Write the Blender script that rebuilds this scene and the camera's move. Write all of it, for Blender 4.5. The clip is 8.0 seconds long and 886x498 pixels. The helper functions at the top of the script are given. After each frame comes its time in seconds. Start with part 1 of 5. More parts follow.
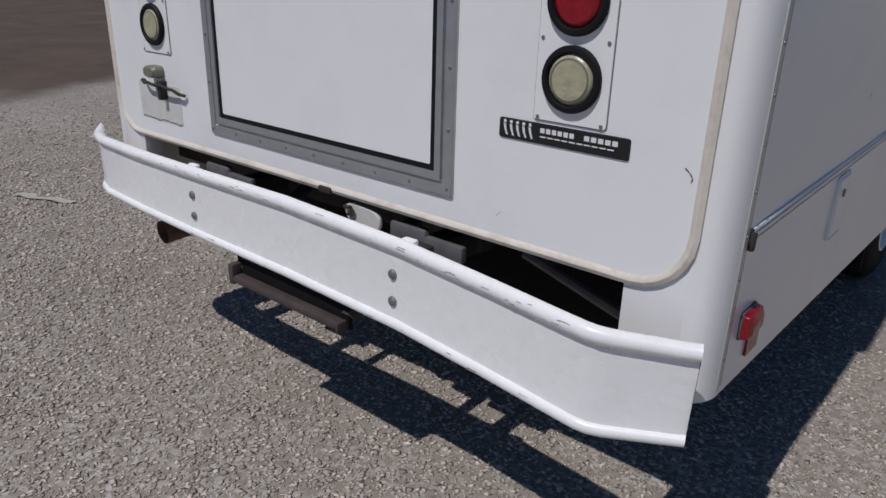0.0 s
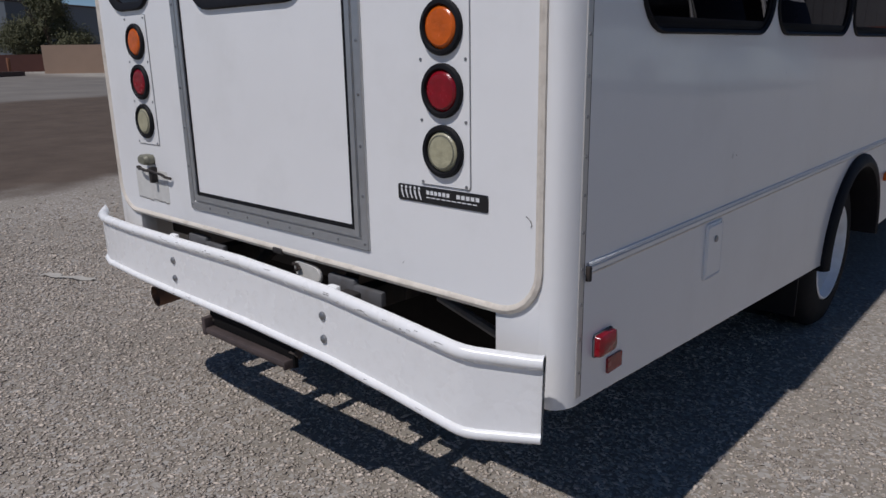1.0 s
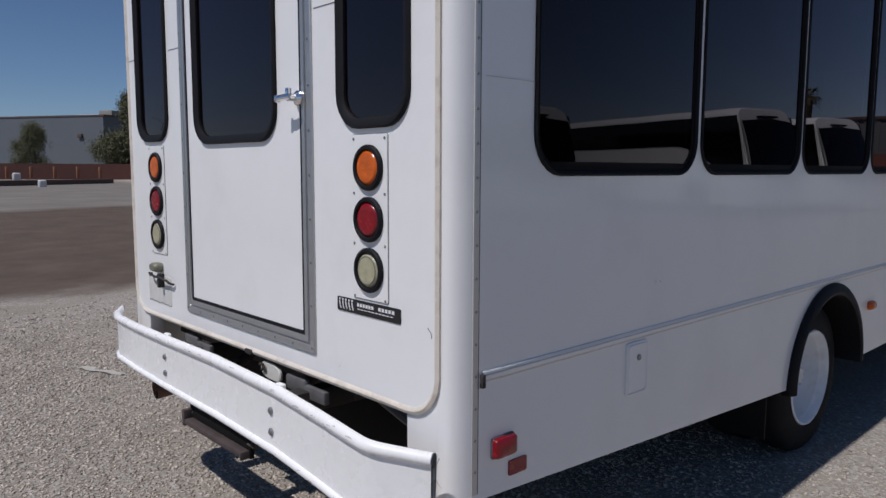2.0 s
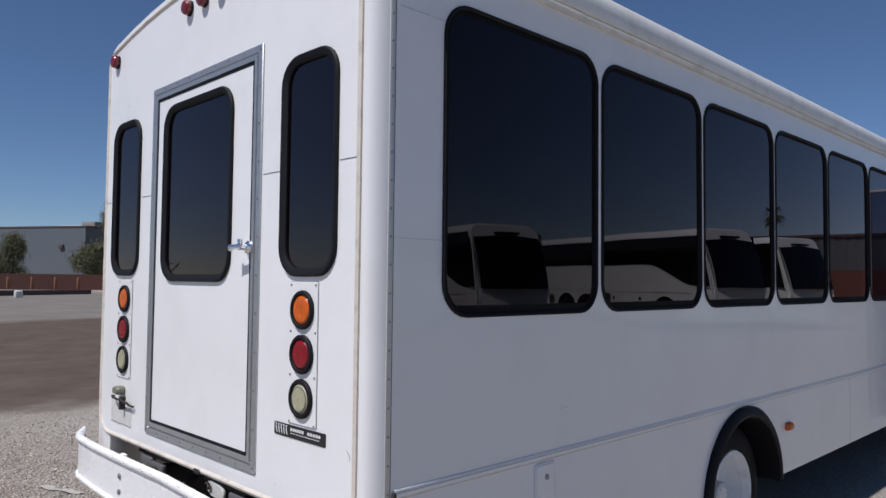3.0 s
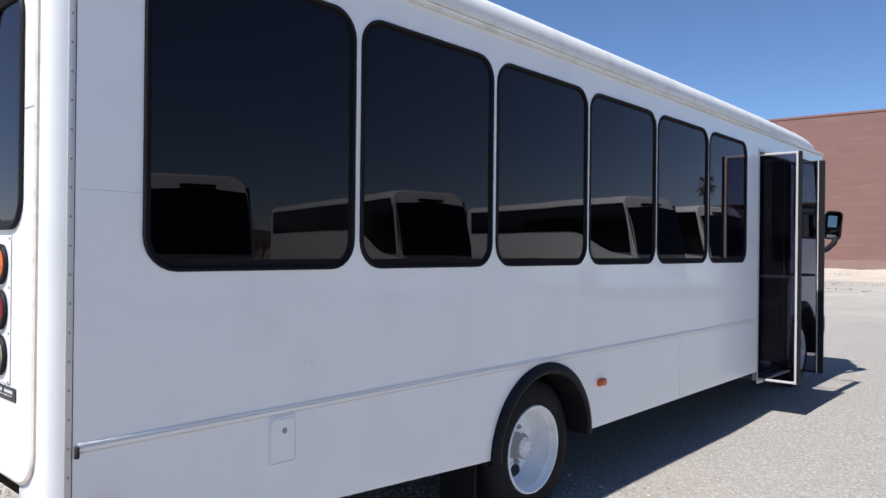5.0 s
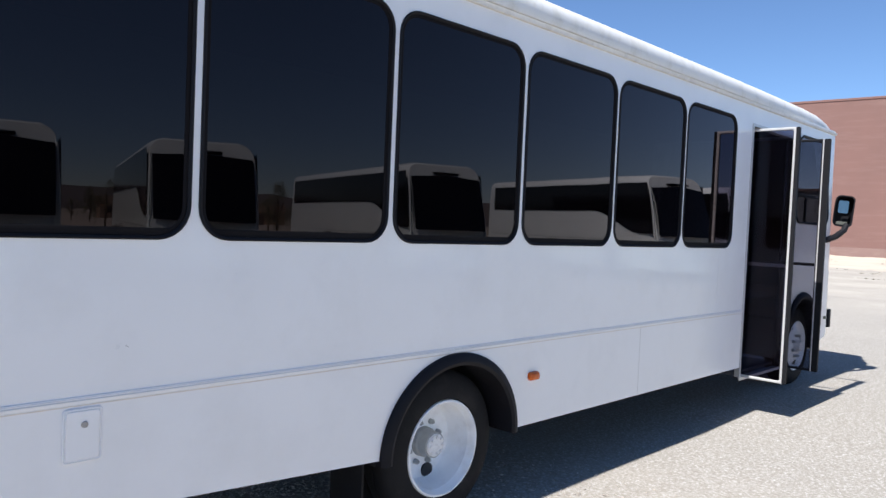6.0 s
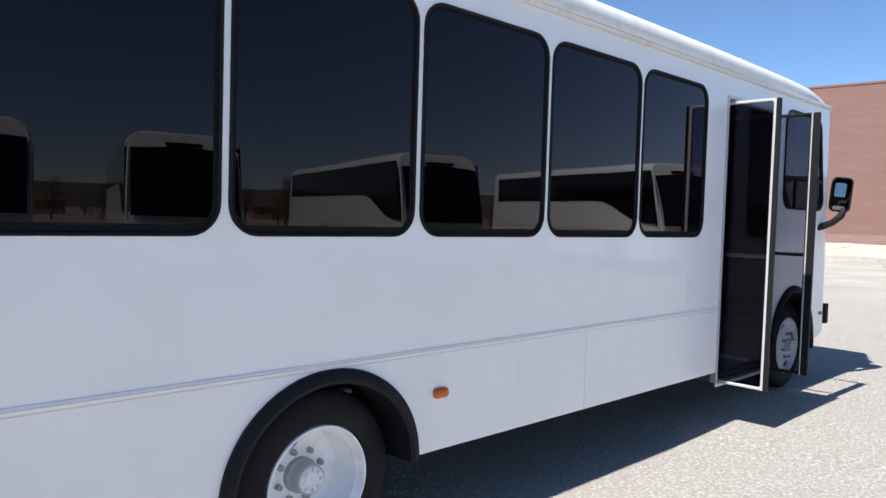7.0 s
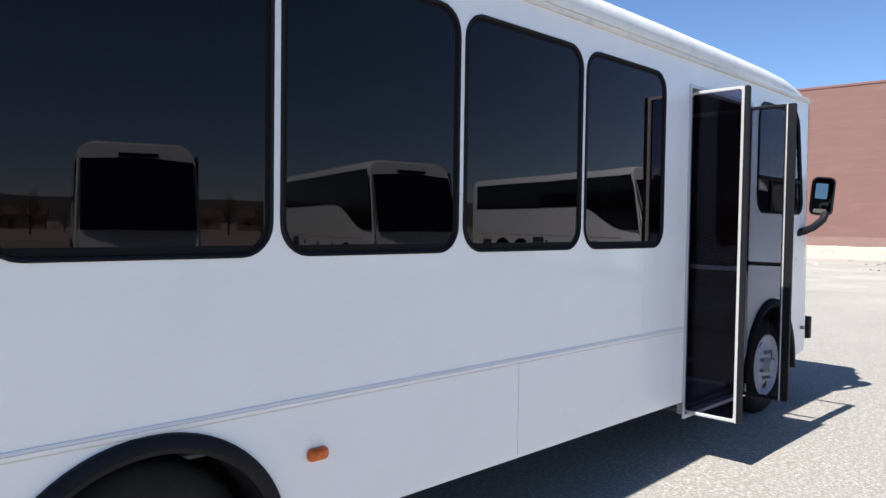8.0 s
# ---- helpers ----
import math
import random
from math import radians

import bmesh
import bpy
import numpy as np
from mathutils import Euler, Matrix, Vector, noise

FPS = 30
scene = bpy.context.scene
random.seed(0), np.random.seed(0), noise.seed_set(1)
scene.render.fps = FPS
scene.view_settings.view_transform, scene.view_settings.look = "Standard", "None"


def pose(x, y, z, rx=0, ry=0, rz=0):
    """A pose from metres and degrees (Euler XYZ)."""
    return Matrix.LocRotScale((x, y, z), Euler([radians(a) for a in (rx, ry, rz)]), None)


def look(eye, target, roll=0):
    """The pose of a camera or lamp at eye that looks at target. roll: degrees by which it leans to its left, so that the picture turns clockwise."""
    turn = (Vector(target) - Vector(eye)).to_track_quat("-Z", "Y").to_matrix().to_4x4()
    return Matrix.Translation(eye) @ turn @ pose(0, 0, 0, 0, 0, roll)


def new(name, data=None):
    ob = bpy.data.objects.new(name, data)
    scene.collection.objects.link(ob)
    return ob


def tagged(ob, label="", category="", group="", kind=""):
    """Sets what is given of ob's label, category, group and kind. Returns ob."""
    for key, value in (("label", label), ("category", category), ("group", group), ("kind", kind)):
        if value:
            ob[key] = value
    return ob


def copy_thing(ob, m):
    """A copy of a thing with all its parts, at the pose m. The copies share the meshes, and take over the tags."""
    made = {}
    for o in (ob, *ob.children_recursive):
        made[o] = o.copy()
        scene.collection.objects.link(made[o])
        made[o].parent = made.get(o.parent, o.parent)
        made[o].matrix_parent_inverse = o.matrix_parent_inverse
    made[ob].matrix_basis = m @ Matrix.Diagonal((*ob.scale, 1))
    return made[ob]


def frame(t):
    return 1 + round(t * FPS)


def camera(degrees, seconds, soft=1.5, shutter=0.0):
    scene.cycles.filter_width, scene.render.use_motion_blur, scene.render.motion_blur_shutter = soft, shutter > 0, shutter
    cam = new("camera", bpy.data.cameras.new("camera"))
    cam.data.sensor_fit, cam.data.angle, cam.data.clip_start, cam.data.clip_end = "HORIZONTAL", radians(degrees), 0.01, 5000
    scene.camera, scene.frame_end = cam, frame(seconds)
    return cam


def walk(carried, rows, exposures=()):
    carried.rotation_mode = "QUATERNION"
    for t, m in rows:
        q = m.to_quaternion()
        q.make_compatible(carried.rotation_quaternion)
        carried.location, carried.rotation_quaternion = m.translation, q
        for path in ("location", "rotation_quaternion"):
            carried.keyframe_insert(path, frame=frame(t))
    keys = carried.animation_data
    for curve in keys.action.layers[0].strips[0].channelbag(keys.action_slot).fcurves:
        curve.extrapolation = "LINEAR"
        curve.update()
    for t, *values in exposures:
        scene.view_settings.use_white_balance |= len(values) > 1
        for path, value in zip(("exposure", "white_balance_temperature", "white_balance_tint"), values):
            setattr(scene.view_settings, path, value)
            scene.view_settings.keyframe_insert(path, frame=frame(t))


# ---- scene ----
cam = camera(63.1, 8.0)
PATH = [
    (0, (0.396, -1.365, 1.432), (-0.787, 0.072, 0.701), 1.6),
    (0.5, (0.662, -1.394, 1.45), (-0.588, 0.044, 0.841), -0.9),
    (1, (0.903, -1.436, 1.471), (-0.394, -0.007, 0.945), -1.0),
    (1.5, (1.12, -1.386, 1.493), (-0.214, 0.047, 1.082), -0.9),
    (1.7, (1.236, -1.337, 1.503), (-0.171, 0.043, 1.162), 0.2),
    (2.8, (1.752, -1.464, 1.625), (0.29, -0.1, 1.645), 1.0),
    (3, (1.828, -1.47, 1.642), (0.399, -0.073, 1.731), 0.6),
    (3.5, (2.024, -1.442, 1.67), (0.568, -0.094, 1.917), 0.4),
    (4, (2.214, -1.374, 1.657), (0.757, -0.015, 1.833), -0.3),
    (4.5, (2.375, -1.211, 1.64), (1.007, 0.243, 1.751), -2.3),
    (5, (2.455, -0.862, 1.598), (1.121, 0.629, 1.601), 0.6),
    (5.2, (2.499, -0.703, 1.608), (1.18, 0.8, 1.557), 0.7),
    (6.3, (2.682, 0.28, 1.619), (1.252, 1.675, 1.538), 2.6),
    (6.5, (2.659, 0.479, 1.637), (1.248, 1.892, 1.519), 1.2),
    (7, (2.621, 0.969, 1.612), (1.181, 2.354, 1.522), 1.7),
    (7.5, (2.58, 1.412, 1.607), (1.128, 2.776, 1.43), 0.8),
    (8, (2.388, 1.833, 1.639), (0.967, 3.238, 1.573), 0.8),
]
walk(cam, [(t, look(eye, target, roll)) for t, eye, target, roll in PATH],
     [(0.0, -0.89, 6090, 14), (1.0, -0.86, 6090, 14), (1.5, -0.78, 6090, 14), (3.0, -0.31, 6080, 14), (3.5, -0.15, 6050, 14), (4.0, 0.05, 6050, 13), (4.5, 0.32, 6050, 12),
      (5.2, 0.65, 6080, 11), (6.5, 0.93, 6150, 10), (8.0, 0.92, 6210, 10)])

# ---- light ----
SUN_TO = Vector((-0.012, -0.625, 1.0)).normalized()
world = bpy.data.worlds.new("sky")
scene.world = world
world.use_nodes = True
wn = world.node_tree.nodes
sky = wn.new("ShaderNodeTexSky")
sky.sky_type = "NISHITA"
sky.sun_disc = False
sky.sun_elevation = math.asin(SUN_TO.z)
sky.sun_rotation = radians(180.3)
sky.altitude = 1500
sky.air_density, sky.dust_density, sky.ozone_density = 0.95, 0.06, 5.5
wn["Background"].inputs["Strength"].default_value = 0.085
world.node_tree.links.new(sky.outputs["Color"], wn["Background"].inputs["Color"])
sun = new("sun", bpy.data.lights.new("sun", "SUN"))
sun.data.energy, sun.data.angle, sun.data.color = 4.8, radians(0.53), (1.0, 0.95, 0.88)
sun.matrix_world = look(SUN_TO * 60, (0, 0, 0))


# ---- materials ----
def material(name, colour, rough=0.5, metal=0.0, spread=0.0, scale=8.0, bump=0.0, bump_scale=60.0, coat=0.0,
             stain=None, stain_scale=1.3, stain_amount=0.5, ior=1.5, island=0.0, pick=0.0, spec=0.5, streak=1.0):
    """A surface with grain at two scales: fine relief, and broad stains or fading."""
    m = bpy.data.materials.new(name)
    m.use_nodes = True
    t, n = m.node_tree, m.node_tree.nodes
    b = n["Principled BSDF"]
    b.inputs["Roughness"].default_value, b.inputs["Metallic"].default_value = rough, metal
    b.inputs["IOR"].default_value, b.inputs["Coat Weight"].default_value = ior, coat
    b.inputs["Coat Roughness"].default_value = 0.07
    b.inputs["Specular IOR Level"].default_value = spec
    geo = n.new("ShaderNodeNewGeometry")
    tex = n.new("ShaderNodeTexNoise")
    tex.inputs["Scale"].default_value, tex.inputs["Detail"].default_value = scale, 6
    t.links.new(geo.outputs["Position"], tex.inputs["Vector"])
    ramp = n.new("ShaderNodeMix")
    ramp.data_type = "RGBA"
    ramp.inputs["A"].default_value = (*[c * (1 - spread) for c in colour], 1)
    ramp.inputs["B"].default_value = (*[min(1, c * (1 + spread)) for c in colour], 1)
    t.links.new(tex.outputs["Fac"], ramp.inputs["Factor"])
    out = ramp.outputs["Result"]
    if stain:
        st = n.new("ShaderNodeTexNoise")
        st.inputs["Scale"].default_value, st.inputs["Detail"].default_value = stain_scale, 8
        st.inputs["Roughness"].default_value = 0.65
        lay = n.new("ShaderNodeVectorMath")
        lay.operation = "MULTIPLY"
        lay.inputs[1].default_value = (1, 1, streak)
        t.links.new(geo.outputs["Position"], lay.inputs[0])
        t.links.new(lay.outputs[0], st.inputs["Vector"])
        cut = n.new("ShaderNodeMapRange")
        cut.inputs["From Min"].default_value, cut.inputs["From Max"].default_value = 0.5, 0.75
        cut.inputs["To Max"].default_value = stain_amount
        t.links.new(st.outputs["Fac"], cut.inputs["Value"])
        mx = n.new("ShaderNodeMix")
        mx.data_type = "RGBA"
        mx.inputs["B"].default_value = (*stain, 1)
        t.links.new(cut.outputs["Result"], mx.inputs["Factor"])
        t.links.new(out, mx.inputs["A"])
        out = mx.outputs["Result"]
    if island or pick:
        src = geo.outputs["Random Per Island"] if island else n.new("ShaderNodeObjectInfo").outputs["Random"]
        hs = n.new("ShaderNodeHueSaturation")
        mr = n.new("ShaderNodeMapRange")
        mr.inputs["To Min"].default_value, mr.inputs["To Max"].default_value = 1 - (island or pick), 1 + (island or pick)
        t.links.new(src, mr.inputs["Value"])
        t.links.new(mr.outputs["Result"], hs.inputs["Value"])
        t.links.new(out, hs.inputs["Color"])
        out = hs.outputs["Color"]
    t.links.new(out, b.inputs["Base Color"])
    rr = n.new("ShaderNodeMapRange")
    rr.inputs["To Min"].default_value, rr.inputs["To Max"].default_value = max(0, rough - 0.08), min(1, rough + 0.1)
    t.links.new(tex.outputs["Fac"], rr.inputs["Value"])
    t.links.new(rr.outputs["Result"], b.inputs["Roughness"])
    if bump:
        bt = n.new("ShaderNodeTexNoise")
        bt.inputs["Scale"].default_value, bt.inputs["Detail"].default_value = bump_scale, 5 if bump_scale > 10 else 1
        t.links.new(geo.outputs["Position"], bt.inputs["Vector"])
        bp = n.new("ShaderNodeBump")
        bp.inputs["Strength"].default_value, bp.inputs["Distance"].default_value = bump, 0.01
        t.links.new(bt.outputs["Fac"], bp.inputs["Height"])
        t.links.new(bp.outputs["Normal"], b.inputs["Normal"])
    return m


def glass(name, tint, ior=1.5, wave=0.0, dust_veil=0.012, sheen=(0.98, 0.81, 0.82)):
    """A tinted pane with a faint reddish veil painted in: what passes is coloured by the tint, the rest mirrors by the
    angle.
    """
    m = bpy.data.materials.new(name)
    m.use_nodes = True
    m.use_transparent_shadow = True
    t, n = m.node_tree, m.node_tree.nodes
    n.remove(n["Principled BSDF"])
    clear, gloss, mix, fres = (n.new("ShaderNode" + k) for k in ("BsdfTransparent", "BsdfGlossy", "MixShader", "Fresnel"))
    clear.inputs["Color"].default_value = (*tint, 1)
    gloss.inputs["Roughness"].default_value = 0.0
    # sheen colours the mirrored light; the default takes the blue sky down
    gloss.inputs["Color"].default_value = (*sheen, 1)
    fres.inputs["IOR"].default_value = ior
    if wave:
        tex, bp, geo = n.new("ShaderNodeTexNoise"), n.new("ShaderNodeBump"), n.new("ShaderNodeNewGeometry")
        tex.inputs["Scale"].default_value, tex.inputs["Detail"].default_value = 1.6, 1
        bp.inputs["Distance"].default_value, bp.inputs["Strength"].default_value = wave, 1.0
        t.links.new(geo.outputs["Position"], tex.inputs["Vector"])
        t.links.new(tex.outputs["Fac"], bp.inputs["Height"])
        t.links.new(bp.outputs["Normal"], gloss.inputs["Normal"])
    t.links.new(fres.outputs[0], mix.inputs["Fac"])
    # reddish veil put into the colour, in place of dim light from inside
    film, dusty = n.new("ShaderNodeBsdfDiffuse"), n.new("ShaderNodeMixShader")
    film.inputs["Color"].default_value = (0.55, 0.28, 0.32, 1)
    dusty.inputs["Fac"].default_value = dust_veil
    t.links.new(clear.outputs[0], dusty.inputs[1])
    t.links.new(film.outputs[0], dusty.inputs[2])
    t.links.new(dusty.outputs[0], mix.inputs[1])
    t.links.new(gloss.outputs[0], mix.inputs[2])
    t.links.new(mix.outputs[0], n["Material Output"].inputs["Surface"])
    return m


def ground_material():
    m = bpy.data.materials.new("gravel_lot")
    m.use_nodes = True
    t, n = m.node_tree, m.node_tree.nodes
    b = n["Principled BSDF"]
    b.inputs["Roughness"].default_value = 0.95
    b.inputs["Specular IOR Level"].default_value = 0.15
    geo = n.new("ShaderNodeNewGeometry")
    pos = geo.outputs["Position"]

    def noise_at(scale, detail=5, rough=0.6):
        k = n.new("ShaderNodeTexNoise")
        k.inputs["Scale"].default_value, k.inputs["Detail"].default_value, k.inputs["Roughness"].default_value = scale, detail, rough
        t.links.new(pos, k.inputs["Vector"])
        return k.outputs["Fac"]

    def ramp(fac, stops):
        r = n.new("ShaderNodeValToRGB")
        for e, (p, c) in zip([r.color_ramp.elements[0], r.color_ramp.elements[1]] + [r.color_ramp.elements.new(0.5) for _ in stops[2:]], stops):
            e.position, e.color = p, (*c, 1)
        t.links.new(fac, r.inputs["Fac"])
        return r.outputs["Color"]

    def mix(fac, a, c):
        x = n.new("ShaderNodeMix")
        x.data_type = "RGBA"
        t.links.new(fac, x.inputs["Factor"])
        for s, v in (("A", a), ("B", c)):
            t.links.new(v, x.inputs[s])
        return x.outputs["Result"]

    def math2(op, a, c):
        x = n.new("ShaderNodeMath")
        x.operation = op
        for s, v in ((0, a), (1, c)):
            if isinstance(v, (int, float)):
                x.inputs[s].default_value = v
            else:
                t.links.new(v, x.inputs[s])
        return x.outputs[0]

    def soft(v, lo, hi):
        x = n.new("ShaderNodeMapRange")
        x.interpolation_type = "SMOOTHSTEP"
        x.inputs["From Min"].default_value, x.inputs["From Max"].default_value = lo, hi
        t.links.new(v, x.inputs["Value"])
        return x.outputs["Result"]

    stones = n.new("ShaderNodeTexVoronoi")
    stones.inputs["Scale"].default_value = 62
    t.links.new(pos, stones.inputs["Vector"])
    cell = n.new("ShaderNodeSeparateColor")
    t.links.new(stones.outputs["Color"], cell.inputs["Color"])
    grey = ramp(cell.outputs[0], [(0.0, (0.240, 0.210, 0.174)), (1.0, (0.370, 0.327, 0.272)), (0.45, (0.300, 0.264, 0.219))])
    fine = ramp(noise_at(3.1, 8, 0.7), [(0.3, (0.250, 0.219, 0.181)), (0.72, (0.325, 0.287, 0.239))])
    half = n.new("ShaderNodeValue")
    half.outputs[0].default_value = 0.72
    gravel = mix(half.outputs[0], grey, fine)
    dust_veil = ramp(noise_at(0.55, 6), [(0.3, (0.25, 0.224, 0.188)), (0.75, (0.315, 0.284, 0.238))])
    worn = soft(noise_at(0.8, 6, 0.65), 0.42, 0.7)
    gravel = mix(worn, gravel, dust_veil)
    sep = n.new("ShaderNodeSeparateXYZ")
    t.links.new(pos, sep.inputs[0])
    swept = ramp(noise_at(42.0, 6, 0.8), [(0.34, (0.205, 0.187, 0.162)), (0.68, (0.350, 0.324, 0.286)), (0.5, (0.274, 0.252, 0.219))])
    wob = math2("MULTIPLY", math2("SUBTRACT", noise_at(0.5, 6), 0.5), 3.0)
    gravel = mix(soft(math2("ADD", sep.outputs["Y"], wob), 1.5, 6.0), gravel, swept)
    sandy = ramp(noise_at(0.33, 7, 0.7), [(0.32, (0.285, 0.262, 0.230)), (0.66, (0.445, 0.405, 0.345))])
    gravel = mix(math2("MULTIPLY", soft(math2("ADD", sep.outputs["Y"], math2("MULTIPLY", wob, 3.0)), 9.0, 30.0), 0.8), gravel, sandy)
    away = math2("ADD", math2("MULTIPLY", sep.outputs["X"], -1.0), wob)
    dirt = ramp(noise_at(0.9, 8, 0.7), [(0.3, (0.086, 0.066, 0.052)), (0.7, (0.138, 0.106, 0.083))])
    tar = ramp(noise_at(0.35, 7, 0.6), [(0.3, (0.17, 0.155, 0.138)), (0.7, (0.235, 0.215, 0.19))])
    near = math2("SUBTRACT", 1.0, soft(math2("ADD", sep.outputs["Y"], wob), 20.0, 26.0))
    base = mix(math2("MULTIPLY", soft(away, 7.9, 9.4), near), gravel, dirt)
    base = mix(math2("MULTIPLY", soft(away, 27.0, 29.5), near), base, tar)
    t.links.new(base, b.inputs["Base Color"])
    h = math2("ADD", math2("MULTIPLY", stones.outputs["Distance"], -0.12), math2("MULTIPLY", noise_at(25, 6, 0.7), 0.7))
    bp = n.new("ShaderNodeBump")
    bp.inputs["Strength"].default_value, bp.inputs["Distance"].default_value = 0.10, 0.014
    t.links.new(h, bp.inputs["Height"])
    t.links.new(bp.outputs["Normal"], b.inputs["Normal"])
    return m


WHITE = material("white_fibreglass", (0.835, 0.828, 0.815), 0.3, spread=0.03, scale=2.5, bump=0.016, bump_scale=3.0, coat=0.5,
                 stain=(0.63, 0.62, 0.59), stain_scale=2.2, stain_amount=0.22)
REAR_WHITE = material("white_gelcoat_panel", (0.83, 0.825, 0.815), 0.3, spread=0.03, scale=5, bump=0.02, bump_scale=18, coat=0.15,
                      stain=(0.62, 0.61, 0.58), stain_scale=3.0, stain_amount=0.25)
BUMPER_WHITE = material("white_painted_steel", (0.90, 0.895, 0.88), 0.26, spread=0.02, scale=9, bump=0.05, bump_scale=40,
                        stain=(0.50, 0.46, 0.40), stain_scale=26, stain_amount=0.16)
ROOF_WHITE = material("weathered_white_moulding", (0.74, 0.735, 0.71), 0.45, spread=0.05, scale=12, bump=0.05, bump_scale=50,
                      stain=(0.42, 0.39, 0.30), stain_scale=6, stain_amount=0.5)
BEIGE = material("aged_beige_vinyl", (0.70, 0.635, 0.545), 0.55, spread=0.10, scale=30, bump=0.1, stain=(0.26, 0.20, 0.15), stain_scale=13, stain_amount=0.5)
SEAL_PALE = material("pale_roof_sealant", (0.72, 0.695, 0.64), 0.55, spread=0.10, scale=25, bump=0.15, stain=(0.34, 0.30, 0.24), stain_scale=7, stain_amount=0.5)
ALU = material("brushed_aluminium", (0.46, 0.465, 0.47), 0.42, 0.75, spread=0.12, scale=40, bump=0.06, bump_scale=120)
RAIL_BLUE = material("faded_blue_insert", (0.58, 0.60, 0.64), 0.5, spread=0.1, scale=6)
ALU_BRIGHT = material("anodised_silver", (0.56, 0.55, 0.53), 0.35, 0.25, spread=0.05, scale=40)
CHROME = material("chrome", (0.85, 0.85, 0.86), 0.12, 1.0, spread=0.02)
RUBBER = material("black_rubber", (0.010, 0.010, 0.012), 0.6, spec=0.18, spread=0.25, scale=20, bump=0.08)
FLARE = material("black_moulded_rubber", (0.010, 0.0095, 0.012), 0.55, spec=0.16, spread=0.2, scale=15, bump=0.05, stain=(0.05, 0.046, 0.045), stain_scale=5, stain_amount=0.2)
TYRE = material("tyre_rubber", (0.014, 0.0135, 0.014), 0.8, spec=0.2, spread=0.3, scale=20, bump=0.2, stain=(0.06, 0.052, 0.045), stain_scale=6, stain_amount=0.35)
RIM = material("white_wheel_paint", (0.90, 0.91, 0.915), 0.38, spread=0.05, scale=10, stain=(0.45, 0.42, 0.38), stain_scale=8, stain_amount=0.3)
STEEL = material("dull_zinc_steel", (0.30, 0.30, 0.305), 0.45, 0.8, spread=0.2, scale=60, bump=0.1)
CHASSIS = material("rusty_black_steel", (0.030, 0.026, 0.024), 0.8, spread=0.4, scale=12, bump=0.2, stain=(0.11, 0.06, 0.035), stain_scale=5, stain_amount=0.5)
SASH = material("dark_sash", (0.009, 0.008, 0.009), 0.75, spread=0.2, spec=0.12)
INNER = material("dark_grey_lining", (0.06, 0.058, 0.062), 0.8, spread=0.2)
RED = material("red_lens", (0.235, 0.003, 0.010), 0.24, spread=0.5, scale=34, bump=0.16, bump_scale=95, coat=0.15)
AMBER = material("amber_lens", (0.60, 0.108, 0.003), 0.24, spread=0.42, scale=34, bump=0.16, bump_scale=95, coat=0.15)
CLEAR = material("yellowed_clear_lens", (0.40, 0.375, 0.25), 0.32, spread=0.4, scale=38, bump=0.16, bump_scale=95, coat=0.08)
DARK_RED = material("faded_red_lens", (0.17, 0.009, 0.014), 0.3, spread=0.15, scale=30, coat=0.3)
BADGE = material("black_badge", (0.012, 0.012, 0.014), 0.3, spread=0.1)
BAR = material("white_print", (0.75, 0.75, 0.75), 0.5)
RESIDUE = material("old_adhesive_patch", (0.62, 0.61, 0.575), 0.6, spread=0.12, scale=30, stain=(0.45, 0.42, 0.37), stain_scale=20)
BRASS = material("tarnished_olive_metal", (0.20, 0.195, 0.145), 0.5, 0.15, spread=0.3, scale=40)
PANE = glass("dark_tinted_glass", (0.022, 0.021, 0.028), 1.42, 0.0006, 0.0012)
REAR_PANE = glass("dark_tinted_rear_glass", (0.022, 0.021, 0.028), 1.55, 0.0004, 0.004)
DOOR_PANE = glass("grey_tinted_door_glass", (0.38, 0.375, 0.42), 1.2, 0.0, 0.0, (0.9, 0.9, 1.0))
DOOR_PANE_DARK = glass("dark_tinted_door_glass", (0.26, 0.25, 0.34), 1.3, 0.0, 0.001, (0.8, 0.82, 1.0))
CLEAR_BACK = bpy.data.materials.new("pane_back")
CLEAR_BACK.use_nodes = True
CLEAR_BACK.use_transparent_shadow = True
nodes = CLEAR_BACK.node_tree.nodes
nodes.remove(nodes["Principled BSDF"])
CLEAR_BACK.node_tree.links.new(nodes.new("ShaderNodeBsdfTransparent").outputs[0], nodes["Material Output"].inputs["Surface"])
RUST = material("brown_rust", (0.16, 0.085, 0.055), 0.9, spread=0.35, scale=40, bump=0.2, stain=(0.07, 0.04, 0.03), stain_scale=20, stain_amount=0.6)
# darker than CHASSIS: the deep shade under the floor is put into the colour
UNDER = material("near_black_under_shade", (0.010, 0.009, 0.009), 0.85, spread=0.3, scale=12, bump=0.2, spec=0.15)
PAPER = material("dirty_paper", (0.46, 0.43, 0.38), 0.9, spread=0.15, scale=20)
GREY_STEEL = material("dark_grey_painted_steel", (0.12, 0.12, 0.125), 0.6, spread=0.2, scale=20, bump=0.1, stain=(0.07, 0.055, 0.045), stain_scale=14)
HUB = material("grey_green_hub_paint", (0.36, 0.37, 0.355), 0.5, 0.1, spread=0.15, scale=40, bump=0.08)
HUB_CAP = material("chipped_white_hub_cap", (0.78, 0.775, 0.765), 0.42, spread=0.10, scale=60, bump=0.08, stain=(0.30, 0.29, 0.28), stain_scale=45, stain_amount=0.5)
CAB_PANE = glass("clear_cab_glass", (0.30, 0.31, 0.31), 1.9, 0.0, 0.0)
MIRROR = material("dusty_mirror_face", (0.24, 0.265, 0.255), 0.05, 1.0, spread=0.1, scale=30)
